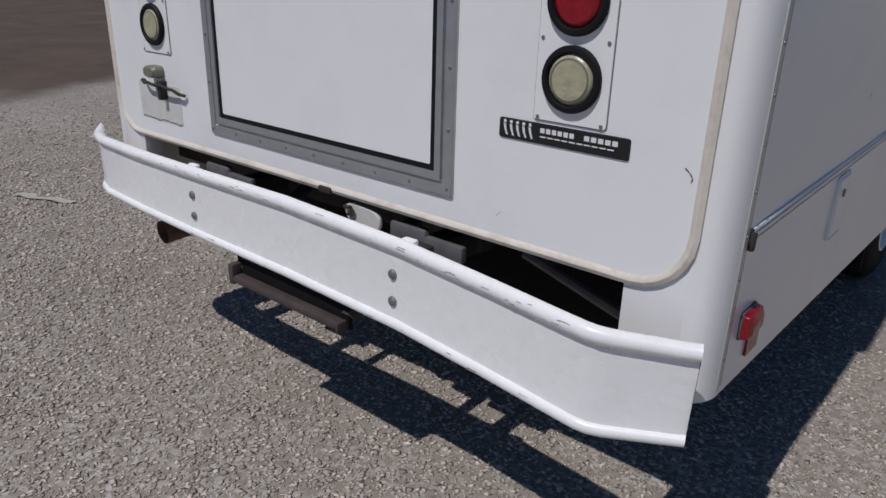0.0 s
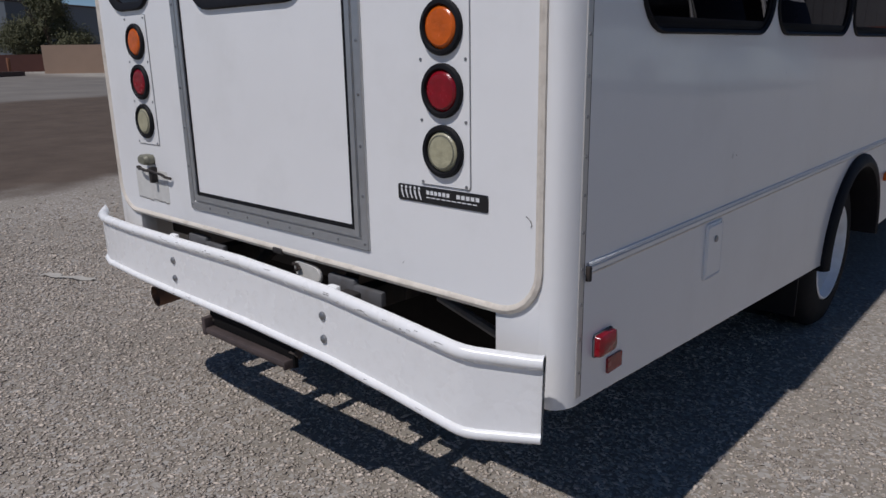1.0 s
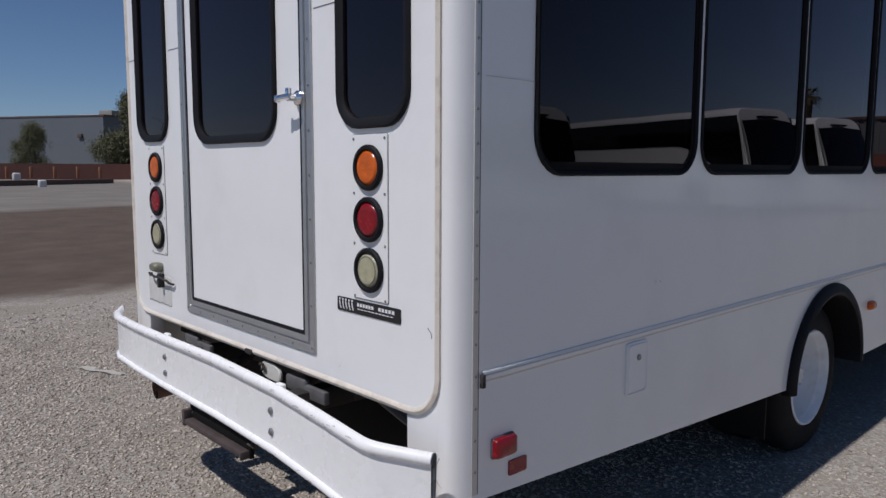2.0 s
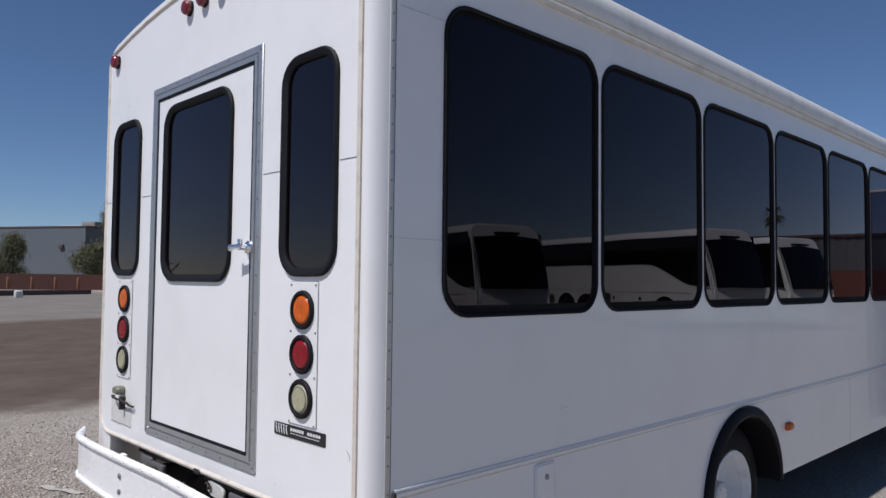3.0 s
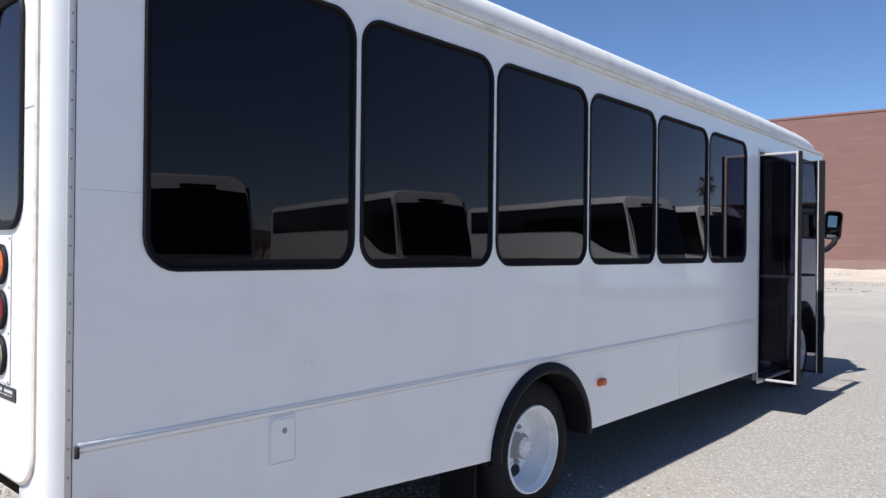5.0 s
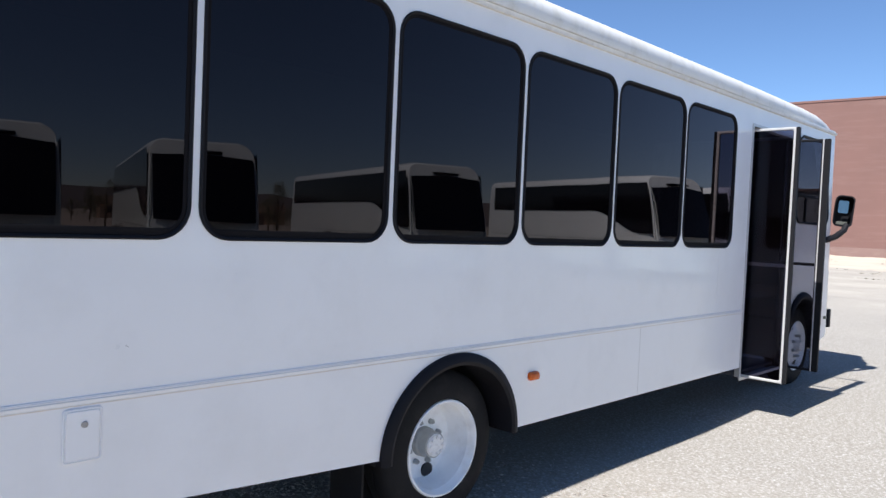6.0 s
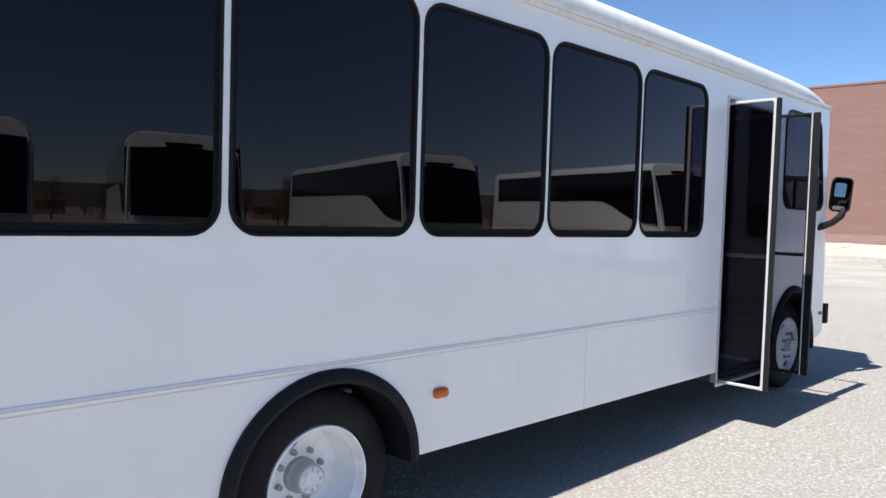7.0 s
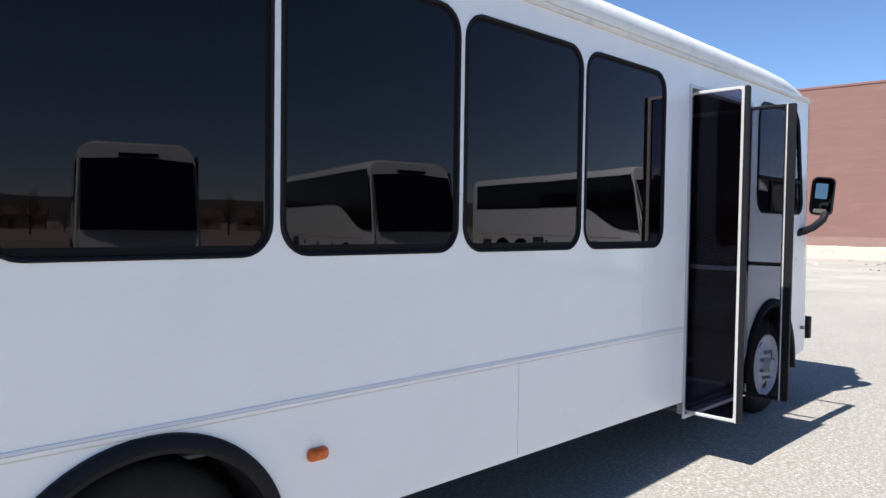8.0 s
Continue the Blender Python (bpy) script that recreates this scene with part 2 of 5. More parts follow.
GROUND = ground_material()


# ---- mesh helpers ----
def part(name, bm, mat, parent=None, label="", smooth=True):
    bmesh.ops.recalc_face_normals(bm, faces=bm.faces)
    me = bpy.data.meshes.new(name)
    bm.to_mesh(me)
    bm.free()
    me.materials.append(mat)
    if smooth:
        for p in me.polygons:
            p.use_smooth = True
        me.set_sharp_from_angle(angle=radians(34))
    ob = new(name, me)
    if parent:
        ob.parent = parent
    if label:
        ob["label"] = label
    return ob


def twin(ob, m, parent):
    """Another object on the same mesh."""
    o = new(ob.name.split(".")[0], ob.data)
    o.parent = parent
    o.matrix_local = m
    return o


def thing(name, m, label, category, group="", kind=""):
    e = new(name)
    e.matrix_world = m
    return tagged(e, label, category, group, kind)


def box(bm, x0, x1, y0, y1, z0, z1, bev=0.0, m=None):
    r = bmesh.ops.create_cube(bm, size=1, matrix=Matrix.Translation(((x0 + x1) / 2, (y0 + y1) / 2, (z0 + z1) / 2)) @ Matrix.Diagonal((x1 - x0, y1 - y0, z1 - z0, 1)))
    vs = r["verts"]
    if bev:
        es = {e for v in vs for e in v.link_edges}
        vs = list({v for f in bmesh.ops.bevel(bm, geom=list(es), offset=bev, segments=2, affect="EDGES", profile=0.5)["faces"] for v in f.verts} | {v for v in vs if v.is_valid})
    if m:
        bmesh.ops.transform(bm, matrix=m, verts=vs)
    return bm


def rr(w, h, r, n=6):
    """A rounded rectangle about the origin, anticlockwise."""
    r = max(min(r, w / 2 - 1e-4, h / 2 - 1e-4), 1e-4)
    out = []
    for cx, cy, a in ((w / 2 - r, h / 2 - r, 0), (-w / 2 + r, h / 2 - r, 90), (-w / 2 + r, -h / 2 + r, 180), (w / 2 - r, -h / 2 + r, 270)):
        out += [(cx + r * math.cos(radians(a + 90 * k / n)), cy + r * math.sin(radians(a + 90 * k / n))) for k in range(n + 1)]
    return out


def loft(bm, loops, closed=True, cap0=False, cap1=False, wrap=False):
    """Skins loops of equally many points."""
    vs = [[bm.verts.new(p) for p in l] for l in loops]
    pairs = list(zip(vs, vs[1:])) + ([(vs[-1], vs[0])] if wrap else [])
    for a, b in pairs:
        n = len(a)
        for k in range(n if closed else n - 1):
            bm.faces.new((a[k], a[(k + 1) % n], b[(k + 1) % n], b[k]))
    if cap0:
        bm.faces.new(vs[0])
    if cap1:
        bm.faces.new(vs[-1])
    return bm


def ring(bm, steps, m, cap0=False, cap1=False, wrap=False, n=6):
    """Rounded rectangles (w, h, r, height) skinned one to the next; m lays them in the world."""
    return loft(bm, [[m @ Vector((u, v, z)) for u, v in rr(w, h, r, n)] for w, h, r, z in steps], True, cap0, cap1, wrap)


def lathe(bm, prof, m, seg=32, cap0=False, cap1=False):
    """A profile of (radius, height) turned about m's z."""
    return loft(bm, [[m @ Vector((r * math.cos(2 * math.pi * k / seg), r * math.sin(2 * math.pi * k / seg), h)) for k in range(seg)] for r, h in prof], True, cap0, cap1)


def tube(bm, pts, r, seg=10, cap=True):
    pts = [Vector(p) for p in pts]
    loops = []
    for k, p in enumerate(pts):
        d = (pts[min(k + 1, len(pts) - 1)] - pts[max(k - 1, 0)]).normalized()
        a = d.orthogonal().normalized() if k == 0 else (a - d * a.dot(d)).normalized()
        b = d.cross(a)
        loops.append([p + r * (a * math.cos(2 * math.pi * j / seg) + b * math.sin(2 * math.pi * j / seg)) for j in range(seg)])
    return loft(bm, loops, True, cap, cap)


def facing_side(y, z, x=0.0):
    return Matrix(((0, 0, 1, x), (1, 0, 0, y), (0, 1, 0, z), (0, 0, 0, 1)))


def facing_rear(x, z, y=0.0):
    return Matrix(((1, 0, 0, x), (0, 0, -1, y), (0, 1, 0, z), (0, 0, 0, 1)))


def B():
    return bmesh.new()


def studs(name, prof, places, mat, parent, seg=8, label=""):
    """Alike small round pieces, each an object of its own on one mesh."""
    one = None
    for m in places:
        if one is None:
            bm = B()
            lathe(bm, prof, Matrix(), seg, cap1=True)
            one = part(name, bm, mat, parent, label)
            one.matrix_local = m
        else:
            twin(one, m, parent)


def cut_sheet(bm, outer, holes, place):
    """A flat sheet with openings; place turns (u, v) into a point."""
    es = []
    for loop in [outer] + holes:
        vs = [bm.verts.new(place(u, v)) for u, v in loop]
        es += [bm.edges.new((vs[k], vs[(k + 1) % len(vs)])) for k in range(len(vs))]
    bmesh.ops.triangle_fill(bm, edges=es, use_beauty=True, use_dissolve=False)
    return bm


def rect_loop(x0, x1, z0, z1, r):
    return [((x0 + x1) / 2 + u, (z0 + z1) / 2 + v) for u, v in rr(x1 - x0, z1 - z0, r)]


def pane_part(bm, mat, m, parent, label):
    """A glass sheet: its outer face tints and mirrors, its back and rim let all through."""
    ob = part("pane", bm, mat, parent, label, smooth=False)
    ob.data.materials.append(CLEAR_BACK)
    out = (m.to_3x3() @ Vector((0, 0, 1))).normalized()
    for p in ob.data.polygons:
        p.material_index = 0 if p.normal.dot(out) > 0.9 else 1
    return ob


# ---- ground and distance ----
def ease(v):
    v = min(max(v, 0.0), 1.0)
    return v * v * (3 - 2 * v)


def ground_z(y, x=0.0):
    """The yard falls a little towards the rear of the bus and climbs far off to the west."""
    return -0.080 + 0.052 * ease((y - 0.3) / 4.2) + 0.058 * ease((y - 5.6) / 2.4) - 0.10 * ease((x - 4) / 7) + 0.55 * ease((-x - 66) / 8)


far = [10 * 1.45 ** k for k in range(1, 14)]
xs = sorted([-v for v in far] + list(range(-12, 13, 2)) + far)
ys = sorted([-v for v in far] + [-10 + 0.75 * k for k in range(27)] + far)
bm = B()
loft(bm, [[(x, y, ground_z(y, x)) for x in xs] for y in ys], closed=False)
ground = tagged(part("ground", bm, GROUND, smooth=False), "pale grey crushed gravel yard with brown dirt and worn paving", "ground", kind="structure")

# ---- the bus ----
L_BUS, W_BUS, SKIRT, COVE = 9.30, 2.44, 0.420, 2.824
BUS = thing("shuttle_bus", Matrix(), "white shuttle bus with dark tinted windows standing on gravel", "bus")
WIN_Z0, WIN_Z1, WIN_R = 1.509, 2.662, 0.13
WINS = [(0.312 + 1.003 * k, 0.312 + 1.003 * k + 0.972) for k in range(5)] + [(5.328, 6.245)]
DOOR_Y0, DOOR_Y1, DOOR_Z0, DOOR_Z1 = 6.60, 7.62, 0.325, 2.618
AXLE_R, AXLE_F = 2.828, 8.29
ARCH_F = 8.135
CAB = (7.765, 8.80, 1.775, 2.690)


def outline(d, n=8):
    """The bus's end shape, from the lower right round over the roof to the lower left, drawn in by d."""
    x0, x1, zt = -d, -W_BUS + d, 2.886 - d
    r = 0.16 - d * 0.8
    pts = [(x0, 0.568), (x0, 1.4), (x0, 2.2)]
    pts += [(x0 - r + r * math.cos(a), zt - r + 0.09 + r * math.sin(a)) for a in (radians(80 * k / n) for k in range(n + 1))]
    xs, zs = pts[-1]
    m = 10
    for k in range(1, m):
        u = k / m
        pts.append((xs + (x1 - x0 + 2 * (x0 - xs)) * u, zs + 0.105 * (1 - (2 * u - 1) ** 2)))
    right = pts[: 3 + n + 1]
    pts += [(x0 + x1 - x, z) for x, z in reversed(right)]
    return pts


def panel_with_hole(bm, y0, y1, z0, z1, hy0, hy1, hz0, hz1, r, x=0.0):
    """One bay of the side wall round a rounded window opening."""
    m = facing_side((hy0 + hy1) / 2, (hz0 + hz1) / 2, x)
    inner = [bm.verts.new(m @ Vector((u, v, 0))) for u, v in rr(hy1 - hy0, hz1 - hz0, r)]
    outer = [bm.verts.new((x, y, z)) for y, z in ((y1, z1), (y0, z1), (y0, z0), (y1, z0))]
    q = len(inner) // 4
    for c in range(4):
        arc = inner[c * q: (c + 1) * q]
        for a, b in zip(arc, arc[1:]):
            bm.faces.new((outer[c], b, a))
        bm.faces.new((outer[c], outer[(c + 1) % 4], inner[((c + 1) * q) % len(inner)], arc[-1]))
    # the depth of the wall round the opening
    back = [bm.verts.new(v.co - Vector((0.05, 0, 0))) for v in inner]
    for k in range(len(inner)):
        j = (k + 1) % len(inner)
        bm.faces.new((inner[k], inner[j], back[j], back[k]))


def rake_cab(bm):
    """Leans the front edge of the cab window back towards its top."""
    mid = (CAB[0] + CAB[1]) / 2
    for v in bm.verts:
        if mid < v.co.y < CAB[1] + 0.001 and CAB[2] - 0.03 < v.co.z < CAB[3] + 0.001:
            v.co.y -= 0.17 * (v.co.y - mid) / (CAB[1] - mid) * (v.co.z - CAB[2]) / (CAB[3] - CAB[2])


def quad(bm, pts):
    return bm.faces.new([bm.verts.new(p) for p in pts])


def arch_panel(bm, y0, y1, z0, z1, cy, a, b, x=0.0, n=20, rise=0.0, lift=0.0, after=0.0):
    """A stretch of the skirt with a wheel opening."""
    quad(bm, [(x, y0, z0 + rise), (x, cy - a, z0 + lift), (x, cy - a, z1), (x, y0, z1)])
    quad(bm, [(x, cy + a, z0 + 0.6 * after), (x, y1, z0 + after), (x, y1, z1), (x, cy + a, z1)])
    pts = [(cy - a * math.cos(math.pi * k / n), z0 + b * math.sin(math.pi * k / n)) for k in range(n + 1)]
    for (ya, za), (yb, zb) in zip(pts, pts[1:]):
        quad(bm, [(x, ya, za), (x, yb, zb), (x, yb, z1), (x, ya, z1)])
        quad(bm, [(x, ya, za), (x, yb, zb), (x - 0.04, yb, zb), (x - 0.04, ya, za)])


# right side wall with its openings
bm = B()
S0, BAND = 0.078, 1.15
edges = [S0] + [(WINS[k][1] + WINS[k + 1][0]) / 2 for k in range(5)] + [DOOR_Y0]
for k, (a, b) in enumerate(WINS):
    panel_with_hole(bm, edges[k], edges[k + 1], 1.3, COVE + 0.02, a, b, WIN_Z0, WIN_Z1, WIN_R)
quad(bm, [(0, S0, BAND), (0, DOOR_Y0, BAND), (0, DOOR_Y0, 1.3), (0, S0, 1.3)])
arch_panel(bm, S0, DOOR_Y0, SKIRT, BAND, 2.825, 0.505, 0.478, rise=0.150, lift=0.014)
quad(bm, [(0, DOOR_Y0, DOOR_Z1), (0, DOOR_Y1, DOOR_Z1), (0, DOOR_Y1, COVE + 0.02), (0, DOOR_Y0, COVE + 0.02)])
panel_with_hole(bm, DOOR_Y1, L_BUS - 0.42, 1.3, COVE + 0.02, CAB[0], CAB[1], CAB[2], CAB[3], 0.14)
rake_cab(bm)
arch_panel(bm, DOOR_Y1 - 0.06, L_BUS - 0.38, SKIRT, 1.3, ARCH_F, 0.518, 0.615, after=0.10)
for y in (DOOR_Y0, DOOR_Y1):
    quad(bm, [(0, y, SKIRT), (0, y, DOOR_Z1), (-0.06, y, DOOR_Z1), (-0.06, y, SKIRT)])
bmesh.ops.remove_doubles(bm, verts=bm.verts, dist=0.0004)
part("side_wall", bm, WHITE, BUS, "glossy white side panel", smooth=False)

# left side wall, plain
bm = B()
box(bm, -W_BUS, -W_BUS + 0.04, S0, L_BUS - 0.42, SKIRT, COVE + 0.03)
part("side_wall", bm, WHITE, BUS)

# roof with its rounded side mouldings
bm = B()
sect = [(0.0, COVE), (0.028, COVE + 0.004), (0.036, COVE + 0.03), (0.034, COVE + 0.075), (0.018, COVE + 0.118), (-0.02, COVE + 0.15), (-0.09, COVE + 0.168)]
mid = [(-0.09 - (W_BUS - 0.18) * u, COVE + 0.168 + 0.06 * (1 - (2 * u - 1) ** 2)) for u in (k / 10 for k in range(1, 10))]
sect = sect + mid + [(-W_BUS - x, z) for x, z in reversed(sect)]
bm.faces.new([bm.verts.new((x, 0.088, z)) for x, z in sect])
# along the bus: place, how far the sides draw in, and how far the crown comes down
RUN = [(0.088, 0.0, 1.0), (3.0, 0.0, 1.0), (6.2, 0.0, 1.0), (7.0, 0.012, 1.0), (8.0, 0.036, 1.0), (8.5, 0.070, 1.0), (8.8, 0.115, 1.0), (9.05, 0.160, 0.99), (9.25, 0.195, 0.95), (9.35, 0.225, 0.86), (9.405, 0.265, 0.70), (9.43, 0.32, 0.50), (9.435, 0.42, 0.25), (9.40, 0.46, 0.1)]
loft(bm, [[(-W_BUS / 2 + (x + W_BUS / 2) * (1 - d / 1.22), y, COVE - 0.02 + (z - COVE + 0.02) * f) for x, z in sect] for y, d, f in RUN], closed=False)
bmesh.ops.remove_doubles(bm, verts=bm.verts, dist=0.0005)
part("roof", bm, ROOF_WHITE, BUS, "white roof with weathered rounded edge moulding")

# beige seal under the roof moulding
bm = B()
box(bm, -0.005, 0.020, 0.10, L_BUS - 0.42, COVE - 0.028, COVE + 0.002, 0.006)
part("seal", bm, SEAL_PALE, BUS, "weathered pale sealing strip")

# rear cap, rounded round its edge
bm = B()
loops = []
for k in range(7):
    a = radians(90 * k / 6)
    d = 0.052 * (1 - math.cos(a))
    loops.append([(x, 0.085 - 0.085 * math.sin(a), z) for x, z in outline(d)])
loops.append([(x, 0.0, z) for x, z in outline(0.075)])
loft(bm, loops, closed=False)
part("rear_cap", bm, WHITE, BUS, "white moulded rear corner cap")
for xa, xb in ((-0.216, -0.060), (-W_BUS + 0.060, -W_BUS + 0.216)):
    bm = B()
    box(bm, xa, xb, 0.0006, 0.07, 0.572, 1.0, 0.004)
    part("corner_post", bm, WHITE, BUS)

# rear panel
T_X0, T_X1, T_Z0 = -W_BUS + 0.070, -0.070, 0.808


def trim_line(d, n=6):
    """The seal's line on the rear panel: rounded lower corners, arched top."""
    x1, x0, z0, r = T_X1 - d, T_X0 + d, T_Z0 + d, 0.13 - d
    pts = [(x0 + r - r * math.cos(radians(90 * k / n)), z0 + r - r * math.sin(radians(90 * k / n))) for k in range(n + 1)]
    pts += [(x1 - r + r * math.sin(radians(90 * k / n)), z0 + r - r * math.cos(radians(90 * k / n))) for k in range(n + 1)]
    top = outline(0.058 + d)
    pts += [(min(max(x, x0), x1), z - 0.016) for x, z in top[3:-3]]
    return pts


bm = B()
D_X0, D_X1, D_Z0, D_Z1, F_W = -1.744, -0.695, 0.887, 2.580, 0.058
SLITS = ((-0.548, -0.188), (-W_BUS + 0.188, -W_BUS + 0.548))
cut_sheet(bm, trim_line(0.0), [rect_loop(D_X0 + 0.02, D_X1 - 0.02, D_Z0 + 0.02, D_Z1 - 0.02, 0.01)] + [rect_loop(a + 0.01, b - 0.01, 1.665, 2.465, 0.10) for a, b in SLITS], lambda u, v: (u, -0.004, v))
part("rear_panel", bm, REAR_WHITE, BUS, "flat white rear panel", smooth=False)
bm = B()
a, b = trim_line(-0.006), trim_line(0.017)
loops = [[(x, 0.0, z) for x, z in a], [(x, -0.008, z) for x, z in a], [(x, -0.013, z) for x, z in trim_line(0.004)], [(x, -0.012, z) for x, z in trim_line(0.009)], [(x, -0.004, z) for x, z in b]]
loft(bm, loops)
part("rear_seal", bm, BEIGE, BUS, "aged beige seal round the rear panel")
bm = B()
box(bm, -1.202, -1.146, -0.017, 0.0, 0.797, 0.818, 0.004)
part("seal_clip", bm, CHASSIS, BUS)


def gasket_window(w, h, r, m, parent, pane, wide=0.033, proud=0.014, shape=None):
    """A black rubber gasket with its pane; shape may lean its edges."""
    bm = B()
    ring(bm, [(w, h, r, -0.004), (w, h, r, proud * 0.6), (w - 0.010, h - 0.010, r - 0.004, proud), (w - wide, h - wide, r - wide / 2, proud * 0.9),
              (w - 2 * wide, h - 2 * wide, r - wide, 0.002), (w - 2 * wide, h - 2 * wide, r - wide, -0.02)], m)
    if shape:
        shape(bm)
    g = part("window", bm, RUBBER, parent, "black rubber gasket window")
    bm = B()
    ring(bm, [(w - 2 * wide + 0.006, h - 2 * wide + 0.006, r - wide, -0.006), (w - 2 * wide + 0.006, h - 2 * wide + 0.006, r - wide, -0.011)], m, True, True)
    if shape:
        shape(bm)
    pane_part(bm, pane, m, g, "dark tinted pane")
    return g


for a, b in WINS:
    m = facing_side((a + b) / 2, (WIN_Z0 + WIN_Z1) / 2)
    g = gasket_window(b - a, WIN_Z1 - WIN_Z0, WIN_R, m, BUS, PANE, 0.015, 0.010)
    bm = B()
    w, h = b - a - 0.03, WIN_Z1 - WIN_Z0 - 0.03
    ring(bm, [(w, h, 0.115, -0.0055), (w - 0.004, h - 0.004, 0.113, -0.002), (w - 0.03, h - 0.03, 0.10, -0.003), (w - 0.033, h - 0.033, 0.099, -0.0055)], m)
    part("sash", bm, SASH, g, "dark grey inner sash")
    bm = B()
    box(bm, -w / 2 + 0.07, w / 2 - 0.07, -h / 2 + 0.012, -h / 2 + 0.030, -0.0055, -0.002, 0.001, m)
    part("sash_bar", bm, SASH, g)
gasket_window(CAB[1] - CAB[0], CAB[3] - CAB[2], 0.14, facing_side((CAB[0] + CAB[1]) / 2, (CAB[2] + CAB[3]) / 2), BUS, CAB_PANE, 0.022, shape=rake_cab)
for y0, y1, z0, z1 in ((CAB[0] + 0.02, CAB[1] - 0.08, 2.055, 2.085), (8.055, 8.085, CAB[2] + 0.02, 2.054)):
    bm = B()
    box(bm, -0.012, 0.006, y0, y1, z0, z1, 0.004)
    part("window_bar", bm, RUBBER, BUS)
for x0, x1 in SLITS:
    gasket_window(x1 - x0, 0.822, 0.11, facing_rear((x0 + x1) / 2, 2.064, -0.004), BUS, REAR_PANE)

# inside of the rear windows and cabin: a dark lining
bm = B()
box(bm, -W_BUS + 0.10, -0.09, 0.07, L_BUS - 0.14, 1.03, 2.83)
bmesh.ops.delete(bm, geom=[f for f in bm.faces if f.normal.x > 0.9], context="FACES_ONLY")
part("cabin_lining", bm, INNER, BUS, "dark cabin interior", smooth=False)

# rear emergency door
bm = B()
m = facing_rear((D_X0 + D_X1) / 2, (D_Z0 + D_Z1) / 2, -0.004)
w, h = D_X1 - D_X0, D_Z1 - D_Z0
ring(bm, [(w, h, 0.004, -0.002), (w, h, 0.004, 0.006), (w - 0.006, h - 0.006, 0.003, 0.009), (w - F_W, h - F_W, 0.003, 0.009), (w - F_W - 0.004, h - F_W - 0.004, 0.003, 0.003),
          (w - F_W - 0.016, h - F_W - 0.016, 0.003, 0.003), (w - F_W - 0.020, h - F_W - 0.020, 0.003, 0.011), (w - 2 * F_W, h - 2 * F_W, 0.003, 0.011), (w - 2 * F_W - 0.004, h - 2 * F_W - 0.004, 0.003, 0.0)], m, n=1)
frame_ob = part("door_frame", bm, ALU, BUS, "riveted grey aluminium door frame")
STUD = [(0.0055, 0.008), (0.0045, 0.0115), (0.001, 0.0125)]
spots = [facing_rear(xx, D_Z0 + 0.02 + (h - 0.04) * k / 11, -0.004) for k in range(12) for xx in (D_X0 + 0.016, D_X1 - 0.016)]
spots += [facing_rear(D_X0 + 0.016 + (w - 0.032) * k / 8, zz, -0.004) for k in range(1, 8) for zz in (D_Z0 + 0.016, D_Z1 - 0.016)]
studs("rivet", STUD, spots, STEEL, frame_ob)
bm = B()
DWX0, DWX1, DWZ0, DWZ1 = -1.592, -0.918, 1.628, 2.466
cut_sheet(bm, rect_loop(D_X0 + F_W - 0.001, D_X1 - F_W + 0.001, D_Z0 + F_W - 0.001, D_Z1 - F_W + 0.001, 0.003), [rect_loop(DWX0 + 0.01, DWX1 - 0.01, DWZ0 + 0.01, DWZ1 - 0.01, 0.105)], lambda u, v: (u, -0.010, v))
door = part("rear_door", bm, REAR_WHITE, BUS, "white rear emergency door", smooth=False)
bm = B()
ring(bm, [(w - 2 * F_W + 0.003, h - 2 * F_W + 0.003, 0.003, 0.0062), (w - 2 * F_W - 0.032, h - 2 * F_W - 0.032, 0.003, 0.0072)], m, n=1)
part("door_seal", bm, RUBBER, door)
gasket_window(DWX1 - DWX0, DWZ1 - DWZ0, 0.115, facing_rear((DWX0 + DWX1) / 2, (DWZ0 + DWZ1) / 2, -0.0105), door, REAR_PANE)
# lever handle with its mounting
bm = B()
lathe(bm, [(0.026, 0.0), (0.026, 0.012), (0.018, 0.020), (0.013, 0.022), (0.012, 0.05), (0.0, 0.052)], facing_rear(-0.762, 1.768, -0.012), 16)
tube(bm, [(-0.750, -0.058, 1.770), (-0.77, -0.063, 1.770), (-0.795, -0.066, 1.768), (-0.82, -0.065, 1.766)], 0.0105, 10)
box(bm, -0.828, -0.814, -0.076, -0.054, 1.753, 1.780, 0.005)
box(bm, -0.772, -0.756, -0.066, -0.048, 1.768, 1.800, 0.004)
part("lever_handle", bm, CHROME, door, "chrome lever handle")

# lamp clusters


